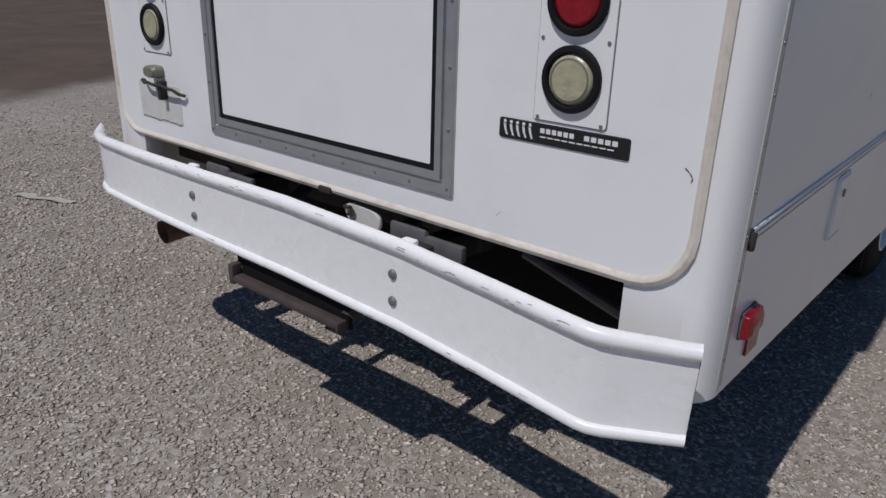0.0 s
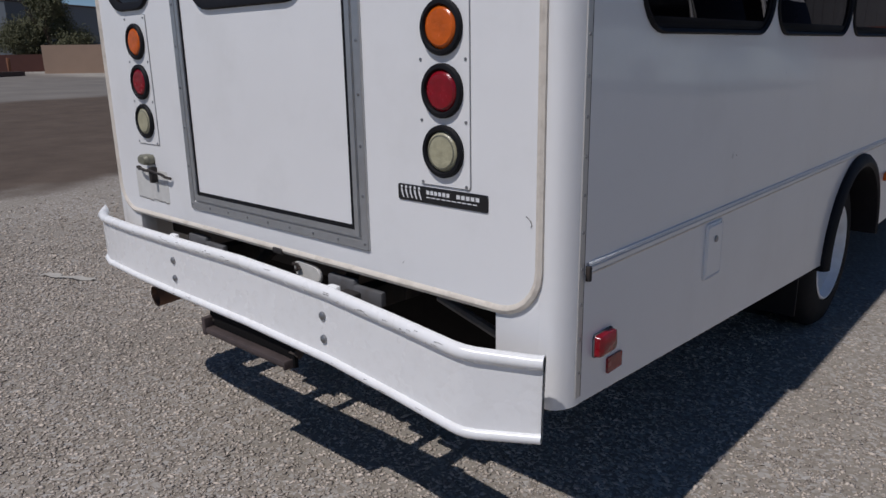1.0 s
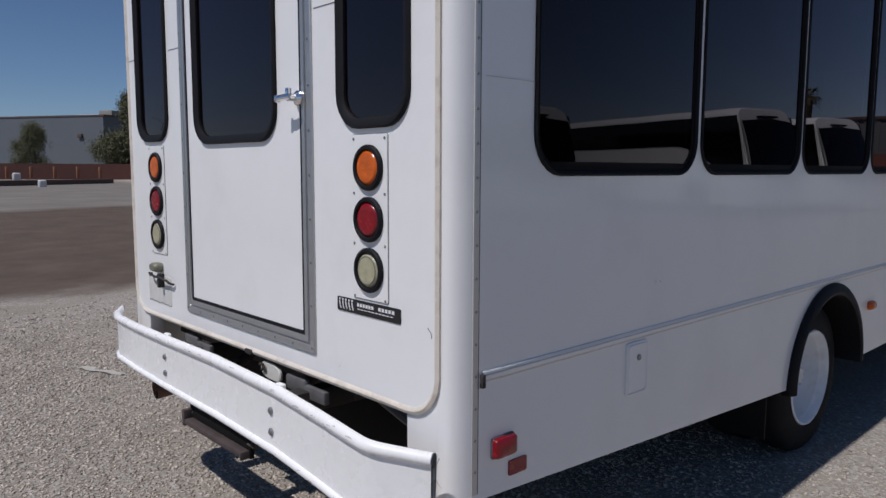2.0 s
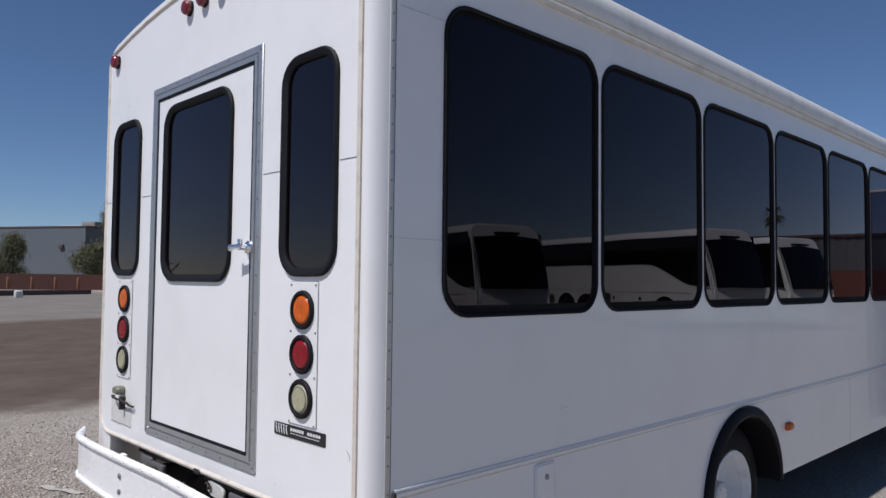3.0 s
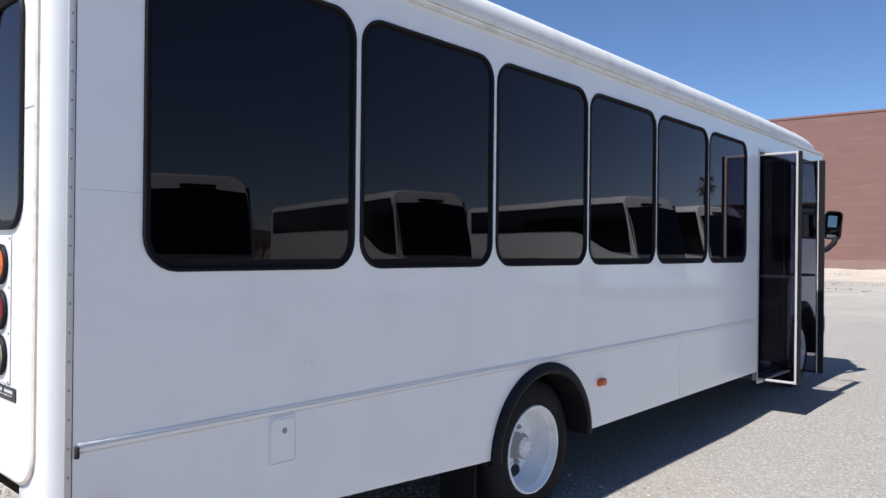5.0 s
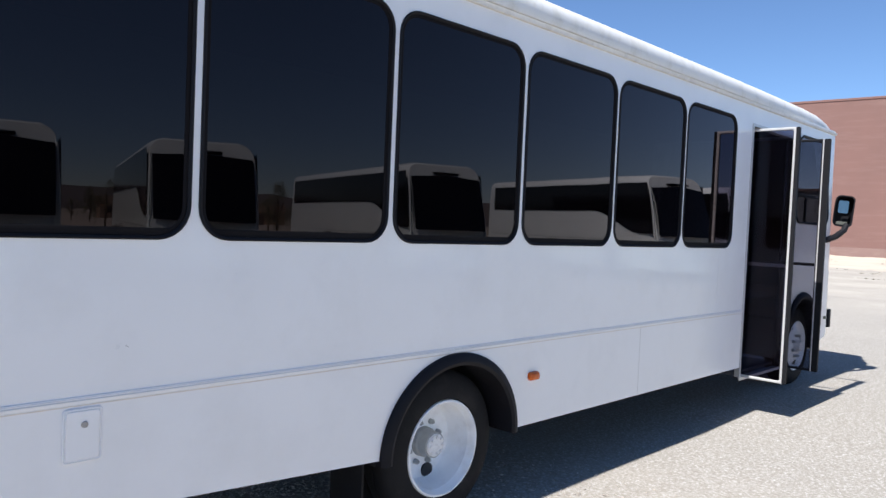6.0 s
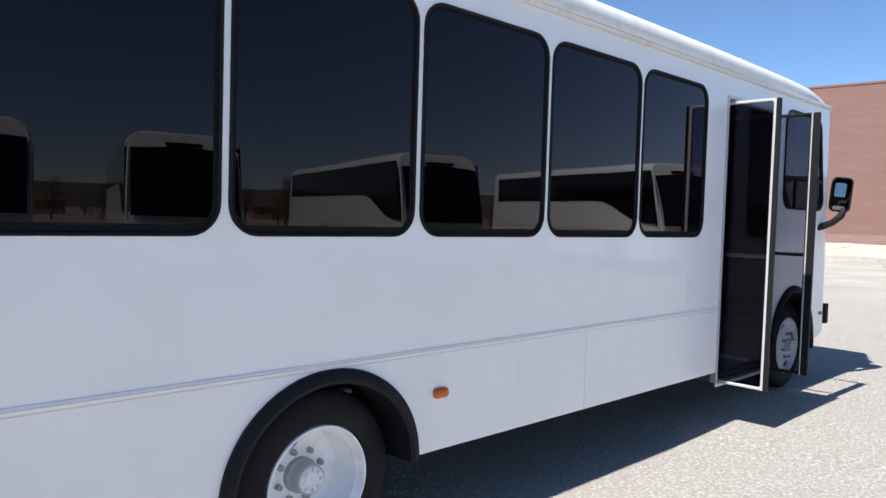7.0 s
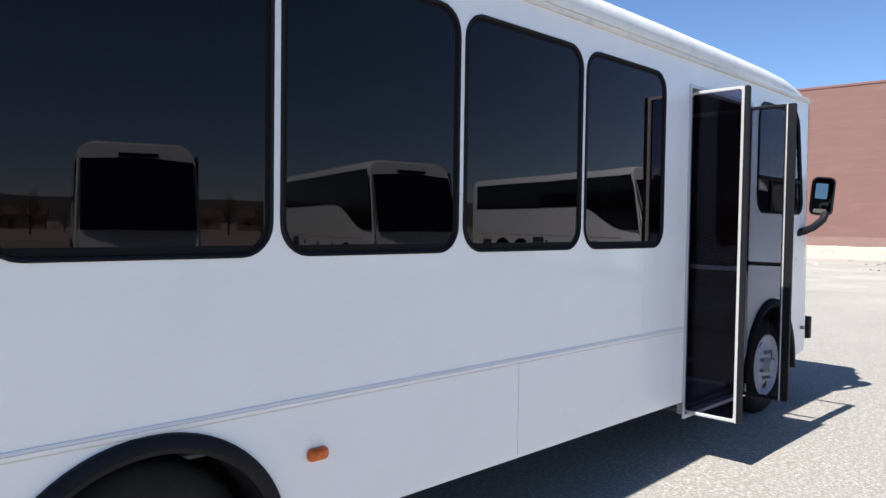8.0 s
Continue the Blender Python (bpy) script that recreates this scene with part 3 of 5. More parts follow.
def lamp_cluster(cx):
    m0 = facing_rear(cx, 1.378, -0.004)
    bm = B()
    ring(bm, [(0.178, 0.513, 0.006, 0.0015), (0.178, 0.513, 0.006, 0.0035), (0.176, 0.511, 0.005, 0.0045)], m0, False, True, n=2)
    plate = part("lamp_plate", bm, WHITE, BUS, "white plate with three round rear lamps", smooth=False)
    # a darker rim added for the shadow along the plate's edge
    bm = B()
    ring(bm, [(0.182, 0.517, 0.007, 0.0), (0.182, 0.517, 0.007, 0.0014)], m0, False, True, n=2)
    part("plate_edge_shade", bm, STEEL, plate, smooth=False)
    for zz, mat, word in ((1.533, AMBER, "amber round lens"), (1.374, RED, "red round lens"), (1.216, CLEAR, "yellowed clear round lens")):
        mm = facing_rear(cx, zz, -0.0085)
        bm = B()
        lathe(bm, [(0.0705, 0.0), (0.0705, 0.008), (0.067, 0.013), (0.058, 0.014), (0.0545, 0.009), (0.054, 0.0)], mm, 40)
        part("lamp_ring", bm, RUBBER, plate, "black rubber lamp grommet")
        bm = B()
        lathe(bm, [(0.0545, 0.000), (0.0535, 0.005), (0.050, 0.0095), (0.044, 0.0130), (0.0425, 0.0127), (0.034, 0.0152), (0.0325, 0.0149), (0.022, 0.0168), (0.0205, 0.0165), (0.009, 0.0176), (0.0005, 0.0177)], mm, 40, cap1=True)
        part("lens", bm, mat, plate, word)
        if mat is CLEAR:
            bm = B()
            lathe(bm, [(0.046, 0.0112), (0.0455, 0.0132), (0.0425, 0.0142), (0.042, 0.0124)], mm, 40)
            part("lens_ring", bm, BRASS, plate, "dull inner ring of the lens")
    studs("screw", [(0.0046, 0.0045), (0.0042, 0.0065), (0.001, 0.007)], [facing_rear(cx + sx, zz, -0.004) for sx in (-0.078, 0.078) for zz in (1.128, 1.296, 1.454, 1.622)], STEEL, plate)


lamp_cluster(-0.383)
lamp_cluster(-W_BUS + 0.392)

# badge with plain white bars
bm = B()
ring(bm, [(0.328, 0.046, 0.006, 0.0), (0.328, 0.046, 0.006, 0.003), (0.324, 0.042, 0.005, 0.004)], facing_rear(-0.399, 1.090, -0.004), False, True, n=3)
badge = part("badge", bm, BADGE, BUS, "black badge with white strokes and bars", smooth=False)
for k in range(5):
    x = -0.547 + 0.017 * k
    bm = B()
    lathe(bm, [(0.0042, 0.0), (0.0038, 0.001)], facing_rear(x, 1.1055, -0.008), 10, cap1=True)
    bm.faces.new([bm.verts.new(p) for p in ((x - 0.004, -0.0088, 1.100), (x + 0.003, -0.0088, 1.100), (x + 0.005, -0.0088, 1.088), (x + 0.010, -0.0088, 1.075), (x + 0.005, -0.0088, 1.075), (x - 0.001, -0.0088, 1.087))])
    part("badge_stroke", bm, BAR, badge, smooth=False)
LETTERS = [(-0.451 + 0.0148 * k, -0.451 + 0.0148 * k + 0.0112, 1.0925, 1.1035) for k in range(6)]
LETTERS += [(-0.341 + 0.0166 * k, -0.341 + 0.0166 * k + 0.0125, 1.0925, 1.1035) for k in range(5)]
LETTERS += [(-0.451 + 0.0185 * k, -0.451 + 0.0185 * k + 0.0150, 1.0825, 1.0855) for k in range(10)]
for x0, x1, z0, z1 in LETTERS:
    bm = B()
    quad(bm, [(x0, -0.0088, z0), (x1, -0.0088, z0), (x1, -0.0088, z1), (x0, -0.0088, z1)])
    part("badge_bar", bm, BAR, badge, smooth=False)

# licence holder: little lamp, clip and the patch that a plate has left
bm = B()
ring(bm, [(0.275, 0.135, 0.006, 0.0), (0.273, 0.133, 0.006, 0.0015)], facing_rear(-2.066, 0.945, -0.004), False, True, n=2)
holder = part("plate_patch", bm, RESIDUE, BUS, "dull patch left by a removed plate", smooth=False)
bm = B()
ring(bm, [(0.080, 0.042, 0.018, 0.0), (0.080, 0.042, 0.018, 0.03), (0.060, 0.028, 0.012, 0.042)], facing_rear(-2.058, 1.056, -0.004), False, True, n=4)
part("plate_lamp", bm, BRASS, holder, "tarnished licence lamp")
bm = B()
tube(bm, [(-2.148, -0.012, 1.016), (-2.135, -0.028, 1.020), (-2.118, -0.030, 1.012), (-2.09, -0.034, 1.017), (-2.05, -0.036, 1.012), (-2.0, -0.038, 1.016), (-1.96, -0.034, 1.009), (-1.93, -0.030, 1.006), (-1.905, -0.026, 0.996), (-1.885, -0.012, 0.990)], 0.0058, 8)
box(bm, -2.030, -2.010, -0.034, -0.004, 0.962, 1.028, 0.003)
part("plate_clip", bm, CHASSIS, holder, "rusty plate clip")

# red marker lamps over the door and at the top corners
for x, z in ((-0.180, 2.840), (-W_BUS / 2 + 0.154, 2.900), (-W_BUS / 2, 2.900), (-W_BUS / 2 - 0.154, 2.900), (-W_BUS + 0.184, 2.832)):
    bm = B()
    lathe(bm, [(0.036, 0.0), (0.036, 0.010), (0.031, 0.012)], facing_rear(x, z, -0.004), 24, cap1=True)
    base = part("marker_lamp", bm, RUBBER, BUS, "round red marker lamp")
    bm = B()
    lathe(bm, [(0.034, 0.010), (0.034, 0.026), (0.028, 0.034), (0.014, 0.038), (0.0005, 0.039)], facing_rear(x, z, -0.004), 24, cap1=True)
    part("lens", bm, DARK_RED, base)

# corner seam strip with screws
bm = B()
box(bm, -0.004, 0.0012, 0.062, 0.084, 0.59, COVE, 0.0005)
strip = part("seam_strip", bm, ALU_BRIGHT, BUS, "pale metal corner seam strip")
studs("screw", [(0.005, 0.0), (0.0045, 0.003), (0.001, 0.0038)], [facing_side(0.073, 0.66 + 0.094 * k) for k in range(24)], STEEL, strip)

bm = B()
box(bm, -0.002, 0.0008, 0.0842, 0.0868, 0.59, COVE)
part("seam_gap", bm, SASH, strip, "dark line of the seam", smooth=False)

# rub rail along the side, from the corner to the door
bm = B()
prof = [(0.0, 0.013), (0.0045, 0.0115), (0.0055, 0.009), (0.0055, 0.003), (0.0035, 0.0015), (0.0035, -0.001), (0.0055, -0.003), (0.0055, -0.010), (0.0035, -0.013), (0.0, -0.013)]
loft(bm, [[(x, y, 0.941 + z) for x, z in prof] for y in (0.100, 3.3, DOOR_Y0 - 0.03)], closed=False)
rail = part("rub_rail", bm, REAR_WHITE, BUS, "white rub rail with a blue insert")
for za, zb in ((0.0058, 0.0078), (-0.0012, 0.0006)):
    bm = B()
    loft(bm, [[(x, y, 0.941 + z) for x, z in ((0.003, za), (0.0062, za), (0.0062, zb), (0.003, zb))] for y in (0.112, 3.3, DOOR_Y0 - 0.035)], True, True, True)
    part("rail_insert", bm, RAIL_BLUE, rail, "faded blue insert line")
bm = B()
box(bm, -0.002, 0.012, 0.092, 0.106, 0.905, 0.945, 0.003)
part("rail_end", bm, CHASSIS, BUS)

# sealant line under the rail
bm = B()
box(bm, 0.0, 0.0025, 0.10, DOOR_Y0 - 0.03, 0.9185, 0.9225, 0.0008)
part("rail_sealant", bm, BEIGE, rail, "aged beige sealant line")

# fuel flap
bm = B()
mm = facing_side(0.907, 0.815)
ring(bm, [(0.135, 0.195, 0.014, -0.002), (0.135, 0.195, 0.014, 0.006), (0.127, 0.187, 0.012, 0.008), (0.121, 0.181, 0.010, 0.004), (0.118, 0.178, 0.010, 0.0035), (0.110, 0.17, 0.01, 0.009)], mm, False, True, n=3)
flap = part("fuel_flap", bm, WHITE, BUS, "small white flap with a lock")
bm = B()
lathe(bm, [(0.012, 0.009), (0.011, 0.013), (0.0005, 0.0135)], facing_side(0.912, 0.853), 14, cap1=True)
part("lock", bm, STEEL, flap)

# side lamps
bm = B()
ring(bm, [(0.100, 0.066, 0.010, 0.0), (0.100, 0.066, 0.010, 0.005), (0.096, 0.062, 0.010, 0.006)], facing_side(0.190, 0.711), False, True, n=3)
lamp = part("side_lamp", bm, GREY_STEEL, BUS, "red side marker lamp on a grey base")
bm = B()
ring(bm, [(0.096, 0.062, 0.008, 0.005), (0.092, 0.058, 0.010, 0.020), (0.066, 0.036, 0.010, 0.028)], facing_side(0.190, 0.711), False, True, n=3)
part("lens", bm, RED, lamp, "ribbed red lens")
bm = B()
ring(bm, [(0.080, 0.046, 0.004, 0.0), (0.080, 0.046, 0.004, 0.006)], facing_side(0.258, 0.630), False, True, n=2)
part("side_reflector", bm, RED, BUS, "square red reflector")
bm = B()
ring(bm, [(0.104, 0.058, 0.022, 0.0), (0.104, 0.058, 0.022, 0.010), (0.100, 0.054, 0.021, 0.018), (0.090, 0.046, 0.019, 0.025), (0.070, 0.032, 0.014, 0.030), (0.03, 0.012, 0.005, 0.032)], facing_side(3.497, 0.716) @ Matrix.Diagonal((0.92, 0.9, 1, 1)), False, True, n=6)
part("side_marker", bm, AMBER, BUS, "amber side marker lamp")
# an amber lamp too; the olive colour carries the shade it stands in
bm = B()
ring(bm, [(0.06, 0.03, 0.01, 0.0), (0.06, 0.03, 0.01, 0.02)], facing_side(8.87, 0.74), False, True, n=4)
part("side_marker", bm, BRASS, BUS, "amber side marker lamp darkened to its shaded olive")


# wheel arch flares
def flare(cy, a, b, z0):
    bm = B()
    n = 30
    loops = []
    for k in range(n + 1):
        t = math.pi * k / n
        cy_, sz = math.cos(t), math.sin(t)
        row = []
        for d, x in ((0.036, 0.0), (0.034, 0.016), (0.018, 0.030), (-0.012, 0.036), (-0.030, 0.028), (-0.034, 0.0), (-0.036, -0.16), (-0.01, -0.16)):
            row.append((x, cy - (a + d) * cy_, z0 + (b + d) * sz - (0.0 if 0 < k < n else 0.015)))
        loops.append(row)
    loft(bm, loops, True, True, True)
    return part("wheel_arch", bm, FLARE, BUS, "black moulded wheel arch")


flare(2.825, 0.495, 0.466, SKIRT)
flare(ARCH_F, 0.505, 0.600, SKIRT)


def wheel(y, x_face, dual):
    """A wheel standing on the ground, its outer side at x_face."""
    m = facing_side(y, 0.424 + ground_z(y), x_face)
    bm = B()
    prof = [(0.268, -0.02), (0.275, 0.0), (0.30, 0.004), (0.345, 0.0), (0.392, -0.014), (0.415, -0.034), (0.426, -0.06), (0.426, -0.10), (0.418, -0.103), (0.418, -0.112), (0.426, -0.115), (0.426, -0.17), (0.412, -0.195), (0.34, -0.215), (0.268, -0.20)]
    lathe(bm, prof, m, 56)
    tyre = part("tyre", bm, TYRE, None, "black tyre")
    bm = B()
    if dual:
        rim = [(0.270, -0.012), (0.266, 0.0), (0.256, 0.002), (0.250, -0.010), (0.246, -0.035), (0.238, -0.045), (0.234, -0.115), (0.226, -0.160), (0.210, -0.179), (0.150, -0.185), (0.118, -0.177), (0.105, -0.173), (0.0005, -0.173)]
    else:
        rim = [(0.270, -0.012), (0.266, 0.0), (0.256, 0.002), (0.248, -0.012), (0.240, -0.040), (0.215, -0.05), (0.17, -0.030), (0.14, -0.012), (0.105, -0.008), (0.0005, -0.008)]
    lathe(bm, rim, m, 56, cap1=True)
    rim_ob = part("rim", bm, RIM, None, "white painted steel rim")
    base = -0.173 if dual else -0.008
    bm = B()
    lathe(bm, [(0.085, base), (0.083, base + 0.03), (0.074, base + 0.04), (0.072, base + 0.10), (0.0005, base + 0.103)] if dual else
          [(0.070, base), (0.068, base + 0.02), (0.056, base + 0.035), (0.054, base + 0.055), (0.036, base + 0.062), (0.0005, base + 0.063)], m, 28, cap1=True)
    hub = part("hub", bm, HUB if dual else HUB_CAP, None, "grey steel hub with nuts")
    if dual:
        bm = B()
        lathe(bm, [(0.064, base + 0.100), (0.063, base + 0.108), (0.058, base + 0.113), (0.020, base + 0.116), (0.0005, base + 0.116)], m, 28, cap1=True)
        part("hub_cap", bm, HUB_CAP, hub, "chipped white hub cap")
    spots = [m @ Matrix.Translation((0.118 * math.cos(an), 0.118 * math.sin(an), 0)) for an in (2 * math.pi * (k + 0.4) / 8 for k in range(8))]
    studs("wheel_nut", [(0.016, base), (0.015, base + 0.022), (0.009, base + 0.024), (0.008, base + 0.032), (0.0005, base + 0.033)], spots, HUB, hub)
    if dual:
        spots = [m @ Matrix.Translation((0.046 * math.cos(an), 0.046 * math.sin(an), 0)) for an in (2 * math.pi * k / 8 for k in range(8))]
        studs("hub_nut", [(0.009, base + 0.105), (0.008, base + 0.121), (0.0005, base + 0.123)], spots, HUB_CAP, hub, 6)
    holes = []
    for an in (-75, 105) if dual else (20, 110, 200, 290):
        an = radians(an)
        rad, hh = (0.183, -0.1765) if dual else (0.19, -0.037)
        bm = B()
        lathe(bm, [(0.042, hh - 0.012), (0.042, hh + 0.003), (0.0005, hh + 0.0032)], m @ Matrix.Translation((rad * math.cos(an), rad * math.sin(an), 0)), 18, cap1=True)
        holes.append(part("hand_hole", bm, BADGE, None))
    w = new("wheel")
    w.parent = BUS
    for o in (tyre, rim_ob, hub, *holes):
        o.parent = w
    w["label"] = "white steel wheel with a black tyre"
    return w


wheel(AXLE_R, -0.075, True)
wheel(AXLE_F, -0.085, False)
for y, x in ((AXLE_R, -W_BUS + 0.27), (AXLE_F, -W_BUS + 0.31)):
    bm = B()
    lathe(bm, [(0.01, -0.2), (0.268, -0.20), (0.34, -0.215), (0.414, -0.195), (0.426, -0.16), (0.426, -0.05), (0.395, -0.014), (0.30, 0.0), (0.01, 0.0)], facing_side(y, 0.424 + ground_z(y), x), 40)
    part("tyre", bm, TYRE, BUS)
for x in (-0.325, -W_BUS + 0.5):
    bm = B()
    lathe(bm, [(0.01, -0.2), (0.268, -0.20), (0.34, -0.215), (0.414, -0.195), (0.426, -0.16), (0.426, -0.05), (0.395, -0.014), (0.30, 0.0), (0.01, 0.0)], facing_side(AXLE_R, 0.424 + ground_z(AXLE_R), x), 40)
    part("tyre", bm, TYRE, BUS)

# wheel housings close the arches towards the inside
for cy, a in ((2.825, 0.535), (ARCH_F, 0.60)):
    bm = B()
    n = 16
    for x0, x1 in ((-0.02, -0.72),):
        loft(bm, [[(x, cy - a * math.cos(math.pi * k / n), SKIRT - 0.02 + (a + 0.02) * math.sin(math.pi * k / n)) for k in range(n + 1)] for x in (x0, x1)], closed=False)
    bm.faces.new([bm.verts.new((-0.72, cy - a * math.cos(math.pi * k / n), SKIRT - 0.02 + (a + 0.02) * math.sin(math.pi * k / n))) for k in range(n + 1)])
    part("wheel_housing", bm, CHASSIS, BUS, "dark wheel housing")
# an added white plate, in place of light showing through the arch
bm = B()
box(bm, -0.395, -0.325, 3.085, 3.185, 0.694, 0.714, 0.003)
part("arch_light_plate", bm, WHITE, BUS, "white plate standing in for light in the wheel arch")
bm = B()
box(bm, -0.34, -0.08, 2.255, 2.27, 0.16, 0.62, 0.004)
part("mudflap", bm, RUBBER, BUS, "black rubber mudflap")

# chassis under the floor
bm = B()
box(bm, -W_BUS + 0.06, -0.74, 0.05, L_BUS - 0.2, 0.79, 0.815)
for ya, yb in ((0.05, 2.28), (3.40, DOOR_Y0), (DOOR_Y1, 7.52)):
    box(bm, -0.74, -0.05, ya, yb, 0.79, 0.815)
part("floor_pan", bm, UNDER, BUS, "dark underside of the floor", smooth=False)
for x in (-0.80, -1.70):
    bm = B()
    box(bm, x - 0.033, x + 0.033, 0.30, L_BUS - 0.1, 0.56, 0.76, 0.008)
    part("frame_rail", bm, CHASSIS, BUS)
for y in (0.20, 1.1, 3.6, 5.2, 6.4):
    bm = B()
    box(bm, -W_BUS + 0.10, -0.75, y, y + 0.06, 0.66, 0.78, 0.006)
    part("cross_member", bm, CHASSIS, BUS)
bm = B()
lathe(bm, [(0.06, -1.9), (0.06, -1.4), (0.19, -1.3), (0.22, -1.2), (0.19, -1.08), (0.06, -1.0), (0.06, -0.35)], facing_side(AXLE_R, 0.41), 20, True, True)
part("axle", bm, CHASSIS, BUS)
bm = B()
lathe(bm, [(0.05, -2.0), (0.05, -0.35)], facing_side(AXLE_F, 0.41), 14, True, True)
part("axle", bm, CHASSIS, BUS)
bm = B()
box(bm, -1.65, -0.85, 0.45, 1.5, 0.46, 0.74, 0.04)
part("fuel_tank", bm, CHASSIS, BUS)
bm = B()
tube(bm, [(-2.02, 2.0, 0.52), (-2.06, 0.9, 0.50), (-2.10, 0.25, 0.46), (-2.12, -0.03, 0.435)], 0.046, 16, False)
pipe = part("tailpipe", bm, RUST, BUS, "rusty open tailpipe")
bm = B()
tube(bm, [(-2.10, 0.25, 0.46), (-2.115, 0.05, 0.4429), (-2.12, -0.028, 0.4352)], 0.041, 16, False)
part("pipe_lining", bm, RUST, pipe, "rust-brown inside of the pipe")

# hitch bar and its brackets below the bumper
HITCH = material("rusty_brown_steel", (0.066, 0.048, 0.045), 0.75, spread=0.35, scale=18, bump=0.15, stain=(0.03, 0.024, 0.022), stain_scale=7, stain_amount=0.6)
bm = B()
box(bm, -1.462, -0.975, -0.166, -0.122, 0.468, 0.494, 0.010)
part("hitch_bar", bm, HITCH, BUS, "rusty brown hitch bar")
for xa, xb, zb in ((-1.480, -1.456, 0.530), (-0.976, -0.966, 0.494)):
    bm = B()
    box(bm, xa, xb, -0.166, -0.112, 0.462, zb, 0.004)
    part("hitch_end", bm, HITCH, BUS)
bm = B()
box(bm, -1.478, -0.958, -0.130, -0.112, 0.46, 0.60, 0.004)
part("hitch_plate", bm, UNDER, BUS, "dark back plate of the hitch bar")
for x in (-1.465, -0.970):
    bm = B()
    tube(bm, [(x, -0.12, 0.50), (x, 0.02, 0.64), (x, 0.16, 0.72)], 0.024, 8)
    part("hitch_strut", bm, CHASSIS, BUS)
for x in (-0.80, -1.655):
    bm = B()
    box(bm, x - 0.036, x + 0.036, -0.138, 0.30, 0.655, 0.735, 0.006)
    part("bumper_horn", bm, CHASSIS, BUS)
for x in (-0.80, -1.70):
    bm = B()
    box(bm, x - 0.13, x + 0.005, 0.004, 0.034, 0.712, 0.770, 0.012)
    box(bm, x - 0.005, x + 0.13, 0.006, 0.030, 0.704, 0.752, 0.006)
    part("bumper_bracket", bm, GREY_STEEL, BUS, "grey steel bumper bracket")

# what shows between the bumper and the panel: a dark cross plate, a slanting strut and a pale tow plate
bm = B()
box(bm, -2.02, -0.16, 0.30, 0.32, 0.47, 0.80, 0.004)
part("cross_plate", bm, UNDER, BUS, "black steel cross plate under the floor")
bm = B()
tube(bm, [(-0.60, 0.20, 0.705), (-0.30, 0.22, 0.605)], 0.016, 8)
part("strut", bm, GREY_STEEL, BUS)
bm = B()
n = 28
edge = []
for k in range(n):
    a = 2 * math.pi * k / n
    ca, sa = math.cos(a), math.sin(a)
    edge.append((-1.035 + 0.072 * math.copysign(abs(ca) ** 0.6, ca), 0.752 + 0.030 * math.copysign(abs(sa) ** 0.75, sa) - 0.10 * 0.072 * ca))
loft(bm, [[(-1.035 + (u + 1.035) * f, y, 0.752 + (v - 0.752) * f) for u, v in edge] for f, y in ((0.96, 0.016), (1.0, 0.012), (1.0, 0.006), (0.95, 0.002))], True, True, True)
plate = part("tow_plate", bm, RESIDUE, BUS, "pale scuffed tow plate")
bm = B()
tube(bm, [(-1.098, -0.006, 0.772), (-1.070, -0.010, 0.776), (-1.062, -0.008, 0.764), (-1.085, -0.006, 0.752)], 0.006, 8)
part("hook", bm, CHASSIS, plate, "dark bent hook")

# rear bumper: a rolled-edge channel that bends back at its ends
bm = B()
path = [(-2.428, -0.066), (-2.402, -0.088), (-2.355, -0.116), (-2.27, -0.140), (-2.0, -0.150), (-1.7, -0.152), (-1.2, -0.146), (-0.75, -0.145), (-0.45, -0.160), (-0.26, -0.174), (-0.205, -0.177), (-0.178, -0.173), (-0.150, -0.160), (-0.02, -0.104), (0.004, -0.094)]
H = 0.228
prof = [(-0.002 + 0.019 * math.cos(radians(a)), H - 0.016 + 0.018 * math.sin(radians(a))) for a in range(200, -81, -20)]
prof += [(0.0, H - 0.044), (0.0, 0.040)] + [(-0.003 + 0.015 * math.cos(radians(a)), 0.013 + 0.014 * math.sin(radians(a))) for a in range(78, -143, -20)]
back = [(o - 0.005, z + (0.002 if z < H / 2 else -0.004)) for o, z in reversed(prof)]


def sag(x):
    """The height of the bumper's lower edge: it hangs lower towards one end."""
    return 0.583 - 0.019 * (x + 2.4) - 0.03 * max(0.0, x + 1.0) + 0.14 * max(0.0, x + 0.15)


def tall(x):
    """How far the channel is stretched in height: it was bent open away from one end."""
    return 1 + 0.11 * ease((x + 2.3) / 1.3) - 0.08 * ease((x + 0.2) / 0.2)


loops = []
for k, (x, y) in enumerate(path):
    p0, p1 = Vector(path[max(k - 1, 0)]), Vector(path[min(k + 1, len(path) - 1)])
    d = (p1 - p0).normalized()
    out = Vector((d.y, -d.x))
    z0 = sag(x)
    tip = 0.010 if k == 0 else 0.0
    slant = 0.02 if k == len(path) - 1 else 0.0
    thin = 0.4 if k == 0 else 1.0
    loops.append([(x + out.x * o * thin + slant * (z - H / 2), y + out.y * o * thin, z0 + z * tall(x) + tip * (z / H) ** 2) for o, z in prof + back])
loft(bm, loops, True, True, True)
bumper = part("bumper", bm, BUMPER_WHITE, BUS, "chipped white steel rear bumper")
for x in (-1.667, -0.771):
    for dz in (0.070, 0.138):
        z0 = sag(x)
        bm = B()
        lathe(bm, [(0.014, 0.0), (0.013, 0.005), (0.008, 0.009), (0.0005, 0.010)], facing_rear(x, z0 + dz * tall(x), -0.1515 if x < -1 else -0.1455), 16, cap1=True)
        part("bolt", bm, STEEL, bumper, "grey dome-head bolt")
